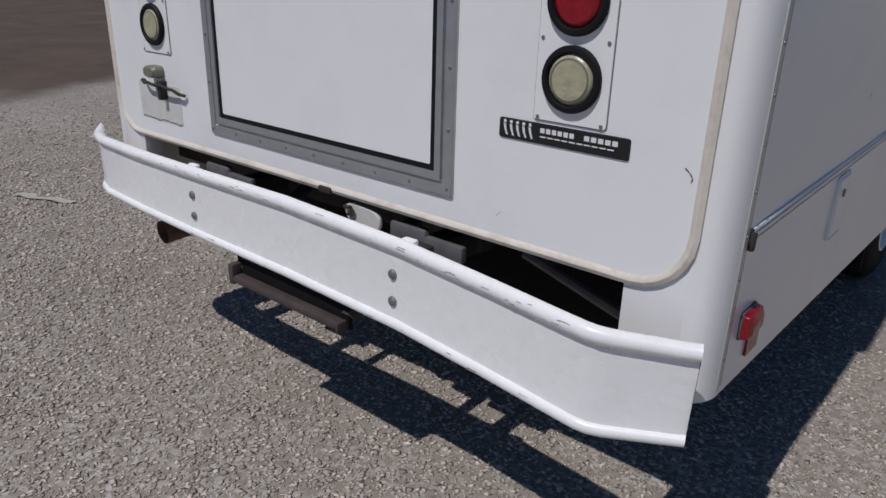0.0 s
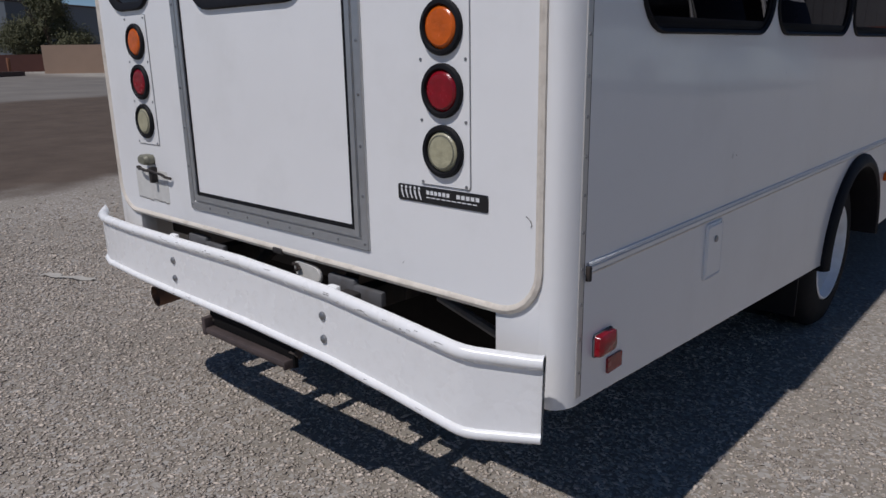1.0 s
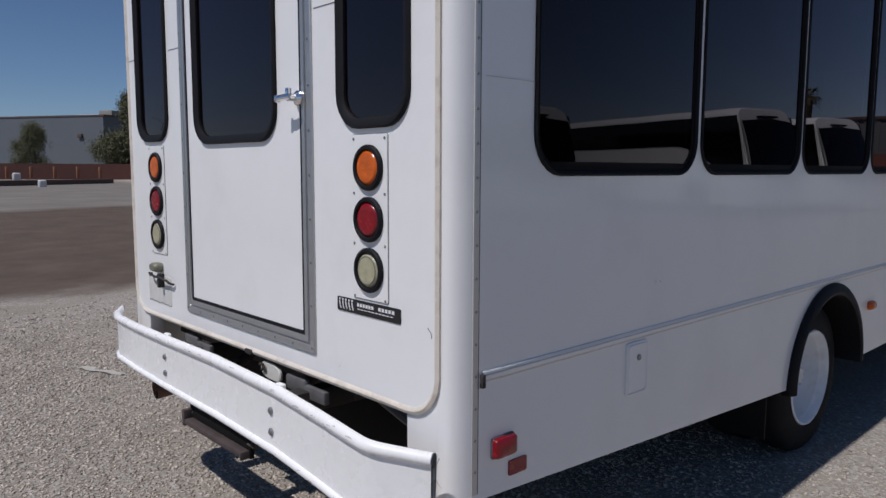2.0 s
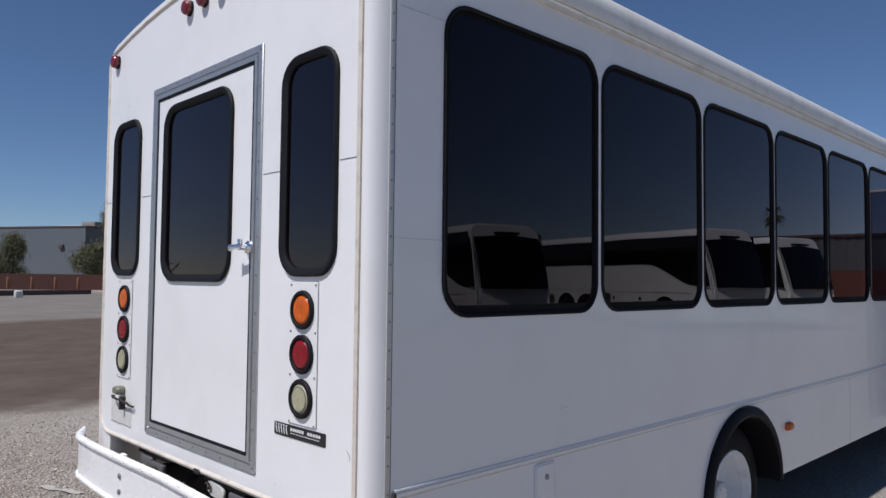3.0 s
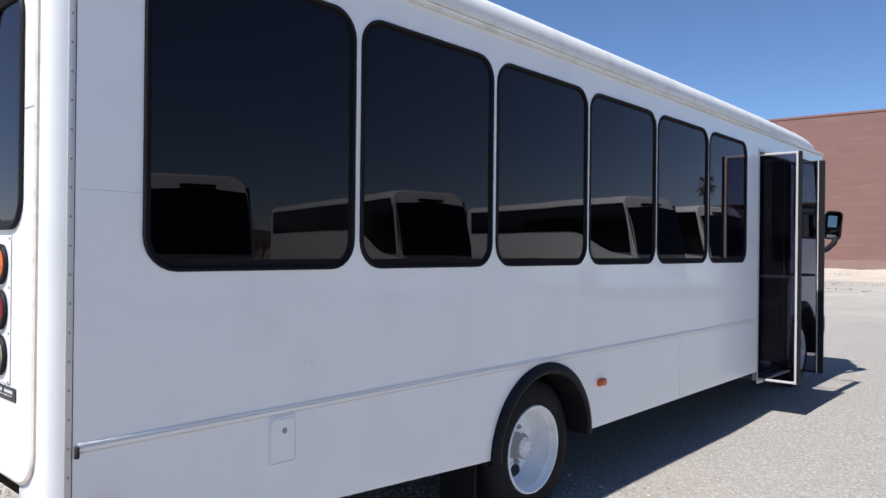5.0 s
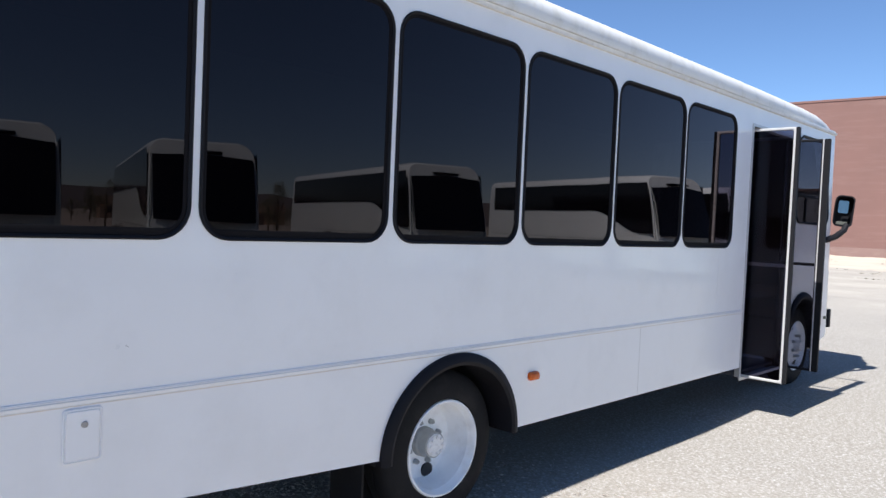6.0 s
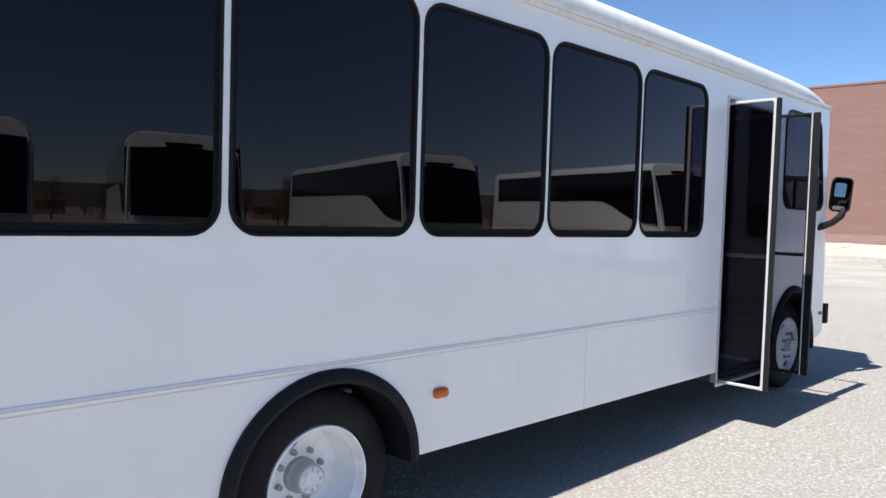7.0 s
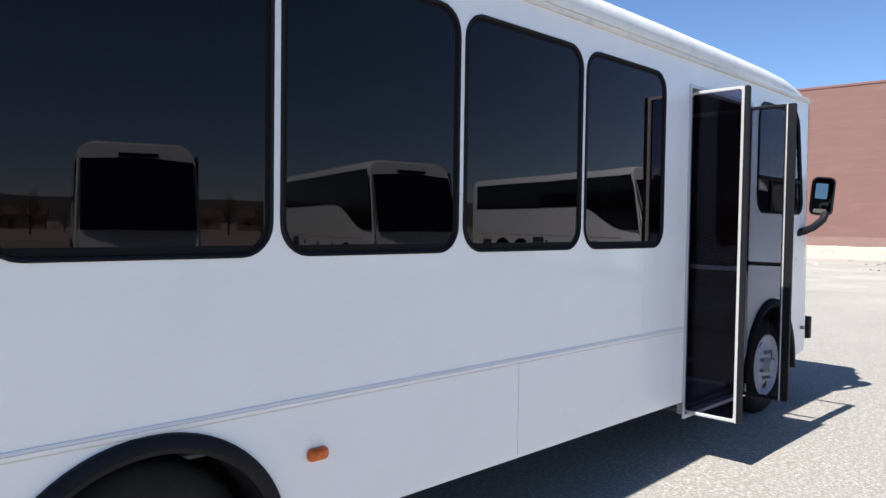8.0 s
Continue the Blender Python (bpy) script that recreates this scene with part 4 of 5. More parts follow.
for x in (-1.665, -0.725):
    bm = B()
    z0, y0 = sag(x) + H * tall(x), -0.150 if x < -1 else -0.145
    box(bm, x - 0.022, x + 0.022, y0, y0 + 0.024, z0 - 0.012, z0 + 0.008, 0.007)
    part("lip_bracket", bm, BUMPER_WHITE, bumper)

# entrance doors, both leaves standing open
def door_leaf(hinge, tip, word, seal, mat):
    """A framed glass leaf from its hinge (x, y) to its tip, with a black edge seal."""
    h0, h1 = Vector((*hinge, 0)), Vector((*tip, 0))
    d = (h1 - h0)
    wid = d.length
    d.normalize()
    out = Vector((d.y, -d.x, 0))
    m = Matrix((( d.x, 0, out.x, (h0.x + h1.x) / 2), (d.y, 0, out.y, (h0.y + h1.y) / 2), (0, 1, 0, (DOOR_Z0 + DOOR_Z1) / 2 - 0.01), (0, 0, 0, 1)))
    hh = DOOR_Z1 - DOOR_Z0 - 0.02
    bm = B()
    f = 0.046
    ring(bm, [(wid, hh, 0.006, -0.016), (wid, hh, 0.006, 0.012), (wid - 0.008, hh - 0.008, 0.004, 0.016), (wid - f + 0.01, hh - f + 0.01, 0.02, 0.016), (wid - f, hh - f, 0.018, 0.010), (wid - f, hh - f, 0.018, -0.012), (wid - f + 0.01, hh - f + 0.01, 0.02, -0.016)], m, wrap=True, n=3)
    leaf = part("entrance_door", bm, mat, BUS, word)
    bm = B()
    ring(bm, [(wid - f + 0.004, hh - f + 0.004, 0.018, 0.0), (wid - f + 0.004, hh - f + 0.004, 0.018, 0.005)], m, True, True, n=3)
    pane_ob = pane_part(bm, DOOR_PANE_DARK if mat is ALU_BRIGHT else DOOR_PANE, m, leaf, "grey tinted pane")
    pane_ob.visible_shadow = mat is ALU_BRIGHT
    bm = B()
    mm = m @ Matrix.Translation((wid / 2 + seal / 2 - 0.001, 0, 0))
    ring(bm, [(seal, hh, 0.01, -0.018), (seal, hh, 0.01, 0.018)], mm, True, True, n=3)
    part("edge_seal", bm, RUBBER, leaf, "black rubber edge seal")
    bm = B()
    box(bm, -wid / 2 + 0.035, wid / 2 - 0.035, -0.105, -0.075, -0.030, -0.003, 0.004, m)
    part("grab_bar", bm, BEIGE if mat is ALU_BRIGHT else FLARE, leaf)
    bm = B()
    ring(bm, [(0.010, hh, 0.003, -0.019), (0.010, hh, 0.003, 0.019)], m @ Matrix.Translation((wid / 2 - 0.006, 0, 0)), True, True, n=2)
    part("edge_trim", bm, ALU_BRIGHT, leaf, "silver edge trim")
    return leaf


door_leaf((-0.045, 6.663), (0.350, 6.672), "silver framed glass entrance door leaf, open", 0.03, ALU_BRIGHT)
door_leaf((-0.06, 7.555), (0.302, 7.575), "black framed glass entrance door leaf, open", 0.055, RUBBER)
bm = B()
mm = facing_side((DOOR_Y0 + DOOR_Y1) / 2, (DOOR_Z0 + DOOR_Z1) / 2)
ring(bm, [(DOOR_Y1 - DOOR_Y0 + 0.05, DOOR_Z1 - DOOR_Z0 + 0.05, 0.012, 0.0), (DOOR_Y1 - DOOR_Y0 + 0.05, DOOR_Z1 - DOOR_Z0 + 0.05, 0.012, 0.008), (DOOR_Y1 - DOOR_Y0, DOOR_Z1 - DOOR_Z0, 0.01, 0.008), (DOOR_Y1 - DOOR_Y0, DOOR_Z1 - DOOR_Z0, 0.01, -0.05)], mm, n=3)
part("entrance_frame", bm, ALU_BRIGHT, BUS, "silver entrance frame")
for k, (x, z) in enumerate(((-0.08, 0.36), (-0.36, 0.58))):
    bm = B()
    box(bm, x - 0.34, x, DOOR_Y0 + 0.02, DOOR_Y1 - 0.02, z - 0.03, z, 0.006)
    part("entrance_step", bm, INNER, BUS, "black ribbed step")

# front end
NOSE = [radians(90 * k / 10) for k in range(11)]


def nose_at(a, z=1.0):
    """How far the bowed front lies inside the side wall, and its place along the bus; it leans back with height."""
    lean = 0.13 * ease((z - 1.0) / 1.8)
    return 0.35 * (1 - math.cos(a)) + 0.6 * lean * math.sin(a), L_BUS - 0.42 + (0.42 - lean) * math.sin(a)


bm = B()
fl = []
for a in NOSE:
    low = SKIRT + 0.11 + 0.05 * math.sin(a)
    fl.append([(-W_BUS / 2 + (x + W_BUS / 2) * (1 - nose_at(a, z)[0] / 1.21), nose_at(a, z)[1], z) for x, z in [(x, z if z > 0.6 else low) for x, z in outline(0.0) if z < COVE + 0.01]])
loft(bm, fl, closed=False)
bm.faces.new([bm.verts.new(p) for p in fl[-1]])
part("front_cap", bm, WHITE, BUS, "white moulded front cap")
bm = B()
rows = []
for z in (1.60, 2.62):
    right = []
    for a in NOSE[4:]:
        inx, yy = nose_at(a, z)
        right.append((-inx + 0.012, yy + 0.012, z))
    rows.append(right + [(-W_BUS - x, y, zz) for x, y, zz in reversed(right)])
loft(bm, rows, closed=False)
part("windscreen", bm, SASH, BUS, "dark wrapped windscreen")
bm = B()
box(bm, -W_BUS + 0.07, -0.07, L_BUS - 0.02, L_BUS + 0.055, 0.585, 0.800, 0.012)
part("front_bumper", bm, FLARE, BUS, "black front bumper")
bm = B()
tube(bm, [(-0.03, 8.70, 1.605), (0.02, 8.76, 1.625), (0.07, 8.88, 1.665), (0.11, 9.00, 1.735), (0.118, 9.05, 1.80)], 0.034, 10)
part("mirror_arm", bm, FLARE, BUS, "black mirror arm")
bm = B()
mm = Matrix(((1.03, 0, 0, 0.085), (0, 0, -1.03, 9.05), (0, 1.03, 0, 1.955), (0, 0, 0, 1))) @ Matrix.Rotation(radians(26), 4, "Y") @ Matrix.Rotation(radians(-3), 4, "X") @ Matrix.Rotation(radians(-5), 4, "Z")
ring(bm, [(0.14, 0.28, 0.05, -0.10), (0.18, 0.32, 0.06, -0.06), (0.19, 0.345, 0.05, 0.0), (0.19, 0.345, 0.05, 0.03), (0.165, 0.32, 0.04, 0.03), (0.165, 0.32, 0.04, 0.018)], mm, True, False, n=5)
shell = part("mirror_housing", bm, RUBBER, BUS, "black wing mirror")
bm = B()
ring(bm, [(0.100, 0.138, 0.015, 0.0185)], mm @ Matrix.Translation((-0.012, 0.045, 0)), True, n=4)
part("mirror_glass", bm, MIRROR, shell, smooth=False)
bm = B()
ring(bm, [(0.112, 0.036, 0.016, 0.024)], mm @ Matrix.Translation((-0.010, -0.128, 0)) @ Matrix.Rotation(radians(14), 4, "X"), True, n=4)
part("mirror_glass", bm, MIRROR, shell, smooth=False)

# thin panel joints
for x0, x1 in ((-0.182, -0.066), (-0.683, -0.552), (-W_BUS + 0.066, -W_BUS + 0.182), (-1.868, -1.735)):
    bm = B()
    box(bm, x0, x1, -0.0055, -0.004, 2.053, 2.0555)
    part("panel_joint", bm, STEEL, BUS, smooth=False)
for y0, y1, z in ((0.106, 0.316, 1.785), (0.106, 0.33, 2.575)):
    bm = B()
    box(bm, 0.0, 0.0012, y0, y1, z, z + 0.002)
    part("panel_joint", bm, ALU_BRIGHT, BUS, smooth=False)
bm = B()
box(bm, 0.0, 0.0012, 6.02, 6.023, 0.98, 1.46)
part("panel_joint", bm, WHITE, BUS, smooth=False)
bm = B()
box(bm, 0.0, 0.0012, 4.765, 4.7675, SKIRT + 0.01, 0.932)
part("panel_joint", bm, ALU_BRIGHT, BUS, smooth=False)

CHIP = material("bare_chip", (0.12, 0.10, 0.09), 0.8, spread=0.3, scale=90)


def mark(name, pts, wide, place):
    """A thin scratch along points (u, v) of a surface."""
    bm = B()
    for (ua, va), (ub, vb) in zip(pts, pts[1:]):
        d = Vector((ub - ua, vb - va)).normalized() * wide
        quad(bm, [place(u, v) for u, v in ((ua - d.y, va + d.x), (ub - d.y * 0.4, vb + d.x * 0.4), (ub + d.y * 0.4, vb - d.x * 0.4), (ua + d.y, va - d.x))])
    return part(name, bm, CHIP, BUS, smooth=False)


def on_rear(u, v):
    return (u, -0.0048, v)


mark("scratch", [(-0.116, 1.075), (-0.104, 1.066), (-0.098, 1.056), (-0.101, 1.047)], 0.0016, on_rear)
mark("scratch", [(-0.56, 0.872), (-0.548, 0.884)], 0.0006, on_rear)
mark("crack", [(-0.070, 0.700), (-0.088, 0.668), (-0.094, 0.640)], 0.0012, lambda u, v: (u, -0.0004, v))
mark("crack", [(-0.094, 0.640), (-0.062, 0.612)], 0.001, lambda u, v: (u, -0.0004, v))
for k in range(6):
    u = -2.195 + 0.044 * k
    mark("torn_edge", [(u, 0.881 + 0.003 * (k % 2)), (u + 0.022, 0.884 - 0.004 * (k % 3)), (u + 0.043, 0.881 + 0.002 * (k % 2))], 0.0022, lambda u, v: (u, -0.0062, v))
mark("crack", [(0, 0), (0.012, -0.008)], 0.001, lambda u, v: (0.0005, 1.05 + u, 1.12 + v))
# scuffs on the bumper's rolled edges
SCUFF = material("grey_scuff", (0.34, 0.31, 0.28), 0.8, spread=0.4, scale=120)
rnd = random.Random(12)
for k in range(46):
    x = rnd.choice((rnd.uniform(-2.3, -0.2), rnd.uniform(-0.75, -0.16), rnd.uniform(-1.75, -1.35)))
    dx, low = rnd.uniform(0.006, 0.05) * rnd.random() + 0.006, rnd.random() < 0.4
    z = rnd.uniform(0.006, 0.020) if low else rnd.uniform(0.204, 0.222)
    i = next(i for i in range(len(path) - 1) if path[i + 1][0] > x)
    (xa, ya), (xb, yb) = path[i], path[i + 1]
    roll, cz, rz = (0.015, 0.013, 0.014) if low else (0.019, H - 0.016, 0.018)
    y = min(ya + (yb - ya) * (u - xa) / (xb - xa) for u in (x, x + dx)) - (-0.0026 + roll * math.sqrt(max(0.0, 1 - ((z - cz) / rz) ** 2))) - 0.0006
    wide = rnd.uniform(0.0006, 0.0015)
    ob = mark("scuff", [(x, sag(x) + z * tall(x)), (x + dx * 0.5, sag(x) + z * tall(x) + rnd.uniform(-0.0012, 0.0012)), (x + dx, sag(x + dx) + z * tall(x) + rnd.uniform(-0.0015, 0.0015))], wide, lambda u, v: (u, y, v))
    ob.data.materials[0] = rnd.choice((SCUFF, SCUFF, CHIP))
    ob.parent = bumper


# ---- coaches parked in a slanting row across the yard ----
COACH_WHITE = material("coach_white", (0.83, 0.95, 0.93), 0.3, spread=0.03, scale=3, coat=0.3, stain=(0.6, 0.58, 0.54), stain_scale=1.5, stain_amount=0.25)
COACH_GLASS = material("coach_black_glass", (0.006, 0.006, 0.008), 0.06, spread=0.1, scale=2, ior=1.5)


def coach(L=12.4):
    """A highway coach of length L, nose towards -x, standing on its wheels; its origin is on the ground below the nose."""
    H, W = 3.74, 2.58
    e = thing("coach", Matrix(), "white highway coach with black windows parked on gravel", "coach", "parked coaches")

    def nose(z):
        """How far the front leans back at a height."""
        return 0.05 if z < 1.1 else 0.05 + 0.70 * ((z - 1.1) / 2.5) ** 1.7

    def section(d, z0=0.42):
        zs = [z0, 0.8, 1.15, 1.6, 2.1, 2.6, 3.05, 3.3]
        pts = [(-W / 2 + 0.03 * (z - 1.2) ** 2 * 0.2, z) for z in zs]
        r = 0.32
        pts += [(-W / 2 + 0.03 + r - r * math.cos(radians(a)), H - r + r * math.sin(radians(a)) * (1 - d)) for a in (8, 22, 38, 54, 70, 84)]
        return pts + [(-y, z) for y, z in reversed(pts)]

    bm = B()
    loops = []
    for s, d in ((1.0, 0.0), (0.35, 0.0), (0.1, 0.0), (0.02, 0.0)):
        loops.append([(nose(z) + s, y * (1 - 0.10 * (1 - s) ** 3), z) for y, z in section(d)])
    loops.append([(nose(z) - 0.03 - 0.10 * (1 - (y / 1.3) ** 2), y * 0.955, z * 0.985 + 0.01) for y, z in section(0.0)])
    loops = [[(L, y * 0.97, z) for y, z in section(0)], [(L - 0.2, y, z) for y, z in section(0)], [(6.0, y, z) for y, z in section(0)]] + loops
    loft(bm, loops, closed=False)
    for lp in (loops[0], loops[-1]):
        bm.faces.new([bm.verts.new(p) for p in lp])
    bmesh.ops.remove_doubles(bm, verts=bm.verts, dist=0.001)
    part("body", bm, COACH_WHITE, e, "white coach body")
    # windscreen, following the nose
    bm = B()
    rows = []
    for z in (1.62, 1.9, 2.3, 2.7, 3.0, 3.2, 3.30):
        rows.append([(nose(z) - 0.045 - 0.10 * (1 - (y / 1.3) ** 2), y, z + (0.07 * (1 - abs(y)) if z > 3.25 else 0)) for y in (-1.19, -0.9, -0.5, 0, 0.5, 0.9, 1.19)])
    loft(bm, rows, closed=False)
    part("windscreen", bm, COACH_GLASS, e, "black windscreen")
    bm = B()
    box(bm, nose(3.3) - 0.15, nose(3.3) + 0.1, -0.42, 0.42, 3.40, 3.47, 0.02)
    part("sign_box", bm, COACH_GLASS, e)
    for s in (-1, 1):
        # side glass band that sweeps down behind the windscreen
        bm = B()
        up, low = [], []
        for k in range(25):
            x = 0.50 + (L - 0.95) * (k / 24) ** 1.35
            zl = 2.48 if x > 3.3 else 1.68 + 0.80 * (0.5 - 0.5 * math.cos(math.pi * max(0, x - 0.8) / 2.5))
            up.append((x + 0.32 * (k == 0), s * (W / 2 + 0.012), 3.46 - 0.16 * (k == 0)))
            low.append((x - (0.25 if k == 0 else 0), s * (W / 2 + 0.014), zl))
        loft(bm, [up, low], closed=False)
        part("side_glass", bm, COACH_GLASS, e, "black side window band")
        bm = B()
        tube(bm, [(0.62, s * 1.22, 3.30), (0.46, s * 1.24, 2.8), (0.32, s * 1.26, 2.2), (0.20, s * 1.27, 1.6), (0.14, s * 1.27, 1.15)], 0.03, 8)
        part("pillar", bm, COACH_WHITE, e)
        for x in (2.3, L - 3.8, L - 2.5):
            m = Matrix(((1, 0, 0, x), (0, 0, s, s * 1.296), (0, 1, 0, 0.52), (0, 0, 0, 1)))
            bm = B()
            lathe(bm, [(0.01, -0.25), (0.50, -0.25), (0.52, -0.2), (0.52, 0.0), (0.48, 0.02), (0.30, 0.02), (0.28, 0.012), (0.01, 0.012)], m, 28)
            w = part("wheel", bm, TYRE, e, "black coach tyre")
            bm = B()
            lathe(bm, [(0.28, 0.013), (0.26, 0.016), (0.12, 0.018), (0.10, 0.03), (0.0005, 0.03)], m, 20, cap1=True)
            part("rim", bm, STEEL, w, "dull steel rim")
            bm = B()
            lathe(bm, [(0.61, -0.02), (0.60, 0.004), (0.0005, 0.004)], m @ Matrix.Translation((0, 0.15, 0)), 28, cap1=True)
            part("arch", bm, COACH_GLASS, w)
        for x in (v for v in (3.5, 4.9, 6.3) if v < L - 5.4):
            bm = B()
            box(bm, x, x + 0.10, s * 1.297 - 0.012, s * 1.297 + 0.012, 1.10, 1.22, 0.004)
            part("latch", bm, COACH_GLASS, e)
        bm = B()
        for k in range(6):
            box(bm, L - 1.65, L - 1.0, s * 1.297 - 0.012, s * 1.297 + 0.012, 0.80 + 0.07 * k, 0.835 + 0.07 * k)
        part("grille", bm, COACH_GLASS, e)
        bm = B()
        for k in range(5):
            box(bm, L - 5.35, L - 4.65, s * 1.297 - 0.012, s * 1.297 + 0.012, 1.04 + 0.065 * k, 1.07 + 0.065 * k)
        part("grille", bm, COACH_GLASS, e)
        bm = B()
        loft(bm, [[(x, s * (W / 2 + 0.004), z) for x in (1.0, L - 0.3)] for z in (1.395, 1.41)], closed=False)
        part("flap_line", bm, STEEL, e, "thin joint over the luggage flaps", smooth=False)
        bm = B()
        box(bm, nose(0.8) - 0.13, nose(0.8) + 0.1, s * 0.93 - 0.2, s * 0.93 + 0.2, 0.72, 0.90, 0.03)
        part("headlamp", bm, COACH_GLASS, e)
    return e


first = coach()
spots = [(14.6, 4.0, 14), (13.4, 8.2, 17), (12.1, 15.25, 17), (8.5, 22.8, 17), (7.8, 27.4, 17)]
for k, (x, y, turn) in enumerate(spots):
    m = pose(x, y, ground_z(y, x), 0, 0, turn) @ Matrix.Diagonal((1, 1, 0.965, 1))
    if k == 0:
        first.matrix_world = m
    elif k == 3:
        coach(10.5).matrix_world = m  # a shorter one
    else:
        copy_thing(first, m)

# ---- far walls, buildings and trees ----
BRICK = material("red_painted_block", (0.192, 0.105, 0.088), 0.85, spread=0.12, scale=0.6, stain=(0.245, 0.15, 0.128), stain_scale=0.35, stain_amount=0.55, streak=9.0)
PLINTH = material("dusty_red_block", (0.235, 0.150, 0.130), 0.9, spread=0.14, scale=0.7, stain=(0.32, 0.25, 0.205), stain_scale=0.5, stain_amount=0.5, streak=5.0)
DARK_WALL = material("dark_red_block_wall", (0.15, 0.065, 0.05), 0.9, spread=0.2, scale=1.5)
TAN = material("tan_render", (0.42, 0.29, 0.205), 0.9, spread=0.1, scale=0.8)
METAL_GREY = material("grey_blue_cladding", (0.125, 0.14, 0.155), 0.6, spread=0.08, scale=0.4)
ROOF_UNIT = material("pale_roof_metal", (0.6, 0.6, 0.58), 0.5, spread=0.1)
UNIT_GREY = material("weathered_grey_unit", (0.27, 0.255, 0.23), 0.7, spread=0.15, scale=1.5)
EARTH = material("pale_dry_earth", (0.47, 0.405, 0.325), 0.95, spread=0.22, scale=0.6, bump=0.5, bump_scale=3, stain=(0.30, 0.265, 0.22), stain_scale=0.35, stain_amount=0.7)
KERB = material("dark_kerb", (0.10, 0.070, 0.060), 0.9, spread=0.2)
POST = material("rusty_orange_post", (0.24, 0.10, 0.05), 0.8, spread=0.2)
LEAF = material("dry_green_leaves", (0.112, 0.112, 0.056), 0.8, spread=0.3, scale=1.5, island=0.28)
BARK = material("bark", (0.12, 0.09, 0.065), 0.9, spread=0.3, scale=6, bump=0.4)


def long_wall(name, a, b, height, thick, mat, label, category, base=0.0):
    a, b = Vector((*a, 0)), Vector((*b, 0))
    d = b - a
    bm = B()
    box(bm, 0, d.length, 0, thick, base, height)
    ob = part(name, bm, mat, None, smooth=False)
    ob.matrix_world = Matrix.Translation(a) @ Matrix.Rotation(math.atan2(d.y, d.x), 4, "Z")
    return tagged(ob, label, category, kind="structure")


def bearing(az, dist, origin=(2.4, 0.4)):
    return (origin[0] + dist * math.sin(radians(az)), origin[1] + dist * math.cos(radians(az)))


# big red building ahead
red = long_wall("wall_north", (-60, 58.5), (6, 64.0), 12.6, 18, BRICK, "long windowless red painted block building", "building")
bm = B()
for k in range(12):
    box(bm, 0, 66.2, -0.004, 0.0, 1.0 * k + 0.99, 1.0 * k + 1.0)
part("course", bm, BRICK, red, smooth=False)
bm = B()
box(bm, 0, 66.2, -0.03, -0.001, 0.0, 1.15)
part("plinth", bm, PLINTH, red, "paler dusty foot of the wall", smooth=False)
bm = B()
box(bm, -0.1, 66.4, -0.05, 0.4, 12.6, 12.78, 0.02)
part("coping", bm, BRICK, red, smooth=False)
# a low bank of pale earth along its foot
bm = B()
n = 260
rows = []
for j, (off, h) in enumerate(((-21, -0.05), (-16, 0.03), (-11, 0.10), (-7, 0.20), (-4, 0.31), (-1.8, 0.42), (0.2, 0.47))):
    row = []
    for k in range(n + 1):
        rough = noise.noise(Vector((k * 0.09, j * 0.7, 0))) + 0.5 * noise.noise(Vector((k * 0.6, j * 2.0, 4)))
        row.append((-60 + 66 * k / n, 58.5 + 5.5 * k / n + off + (1.6 * rough if j < 6 else 0.0), h + (0.07 + 0.10 * h) * rough if j else h))
    rows.append(row)
loft(bm, rows, closed=False)
tagged(part("earth_bank", bm, EARTH), "low bank of pale dry earth along the wall", "ground", kind="structure")

# dry grass tufts in loose strips before the bank
DRY = material("dry_grass", (0.40, 0.37, 0.305), 0.95, spread=0.25, scale=2.0, island=0.3)
rnd = random.Random(8)
bm = B()
for k in range(170):
    x = rnd.uniform(-46, 6)
    y = 58.5 + 5.5 * (x + 60) / 66 - rnd.choice((rnd.gauss(22, 1.2), rnd.gauss(22, 1.2), rnd.gauss(28, 1.6), rnd.uniform(3, 20)))
    lift = 0.30 * ease(1 - (58.5 + 5.5 * (x + 60) / 66 - y) / 18)
    wide = rnd.uniform(0.15, 0.55)
    for _ in range(9):
        p = Vector((x + rnd.gauss(0, wide), y + rnd.gauss(0, 0.12), ground_z(y, x) + lift - 0.02))
        tip = p + Vector((rnd.gauss(0, 0.06), rnd.gauss(0, 0.06), rnd.uniform(0.03, 0.08)))
        bm.faces.new([bm.verts.new(q) for q in (p - Vector((0.09, 0, 0)), p + Vector((0.09, 0, 0)), tip)])
tagged(part("dry_grass", bm, DRY, smooth=False), "low tufts of dry grass on the pale earth", "grass", kind="stuff")

# grey shed, dark wall and kerb far off beyond the dirt
WEST = (2.0, -1.45)
shed = long_wall("far_building", bearing(-72.1, 94, WEST), bearing(-88, 132, WEST), 7.5, -25, METAL_GREY, "long low grey metal clad building with roof units", "building")
bm = B()
box(bm, -0.2, 50, -25.2, 0.06, 7.5, 7.68)
part("roof_edge", bm, KERB, shed, "dark roof edge", smooth=False)
for x0, w, h, d in ((1.4, 1.9, 0.75, 3), (4.4, 3.4, 0.40, 4), (11.0, 3.2, 0.34, 4), (27, 1.4, 2.2, 3)):
    bm = B()
    box(bm, x0, x0 + w, -d - 3, -d, 7.6, 7.68 + h, 0.05)
    part("roof_unit", bm, UNIT_GREY if d == 3 else ROOF_UNIT, shed, "grey roof unit" if d == 3 else "pale roof sheet")
bm = B()
box(bm, 3.0, 3.6, 0.0, 0.25, 5.05, 5.5, 0.03)
part("vent", bm, KERB, shed, "small dark wall vent")
bm = B()
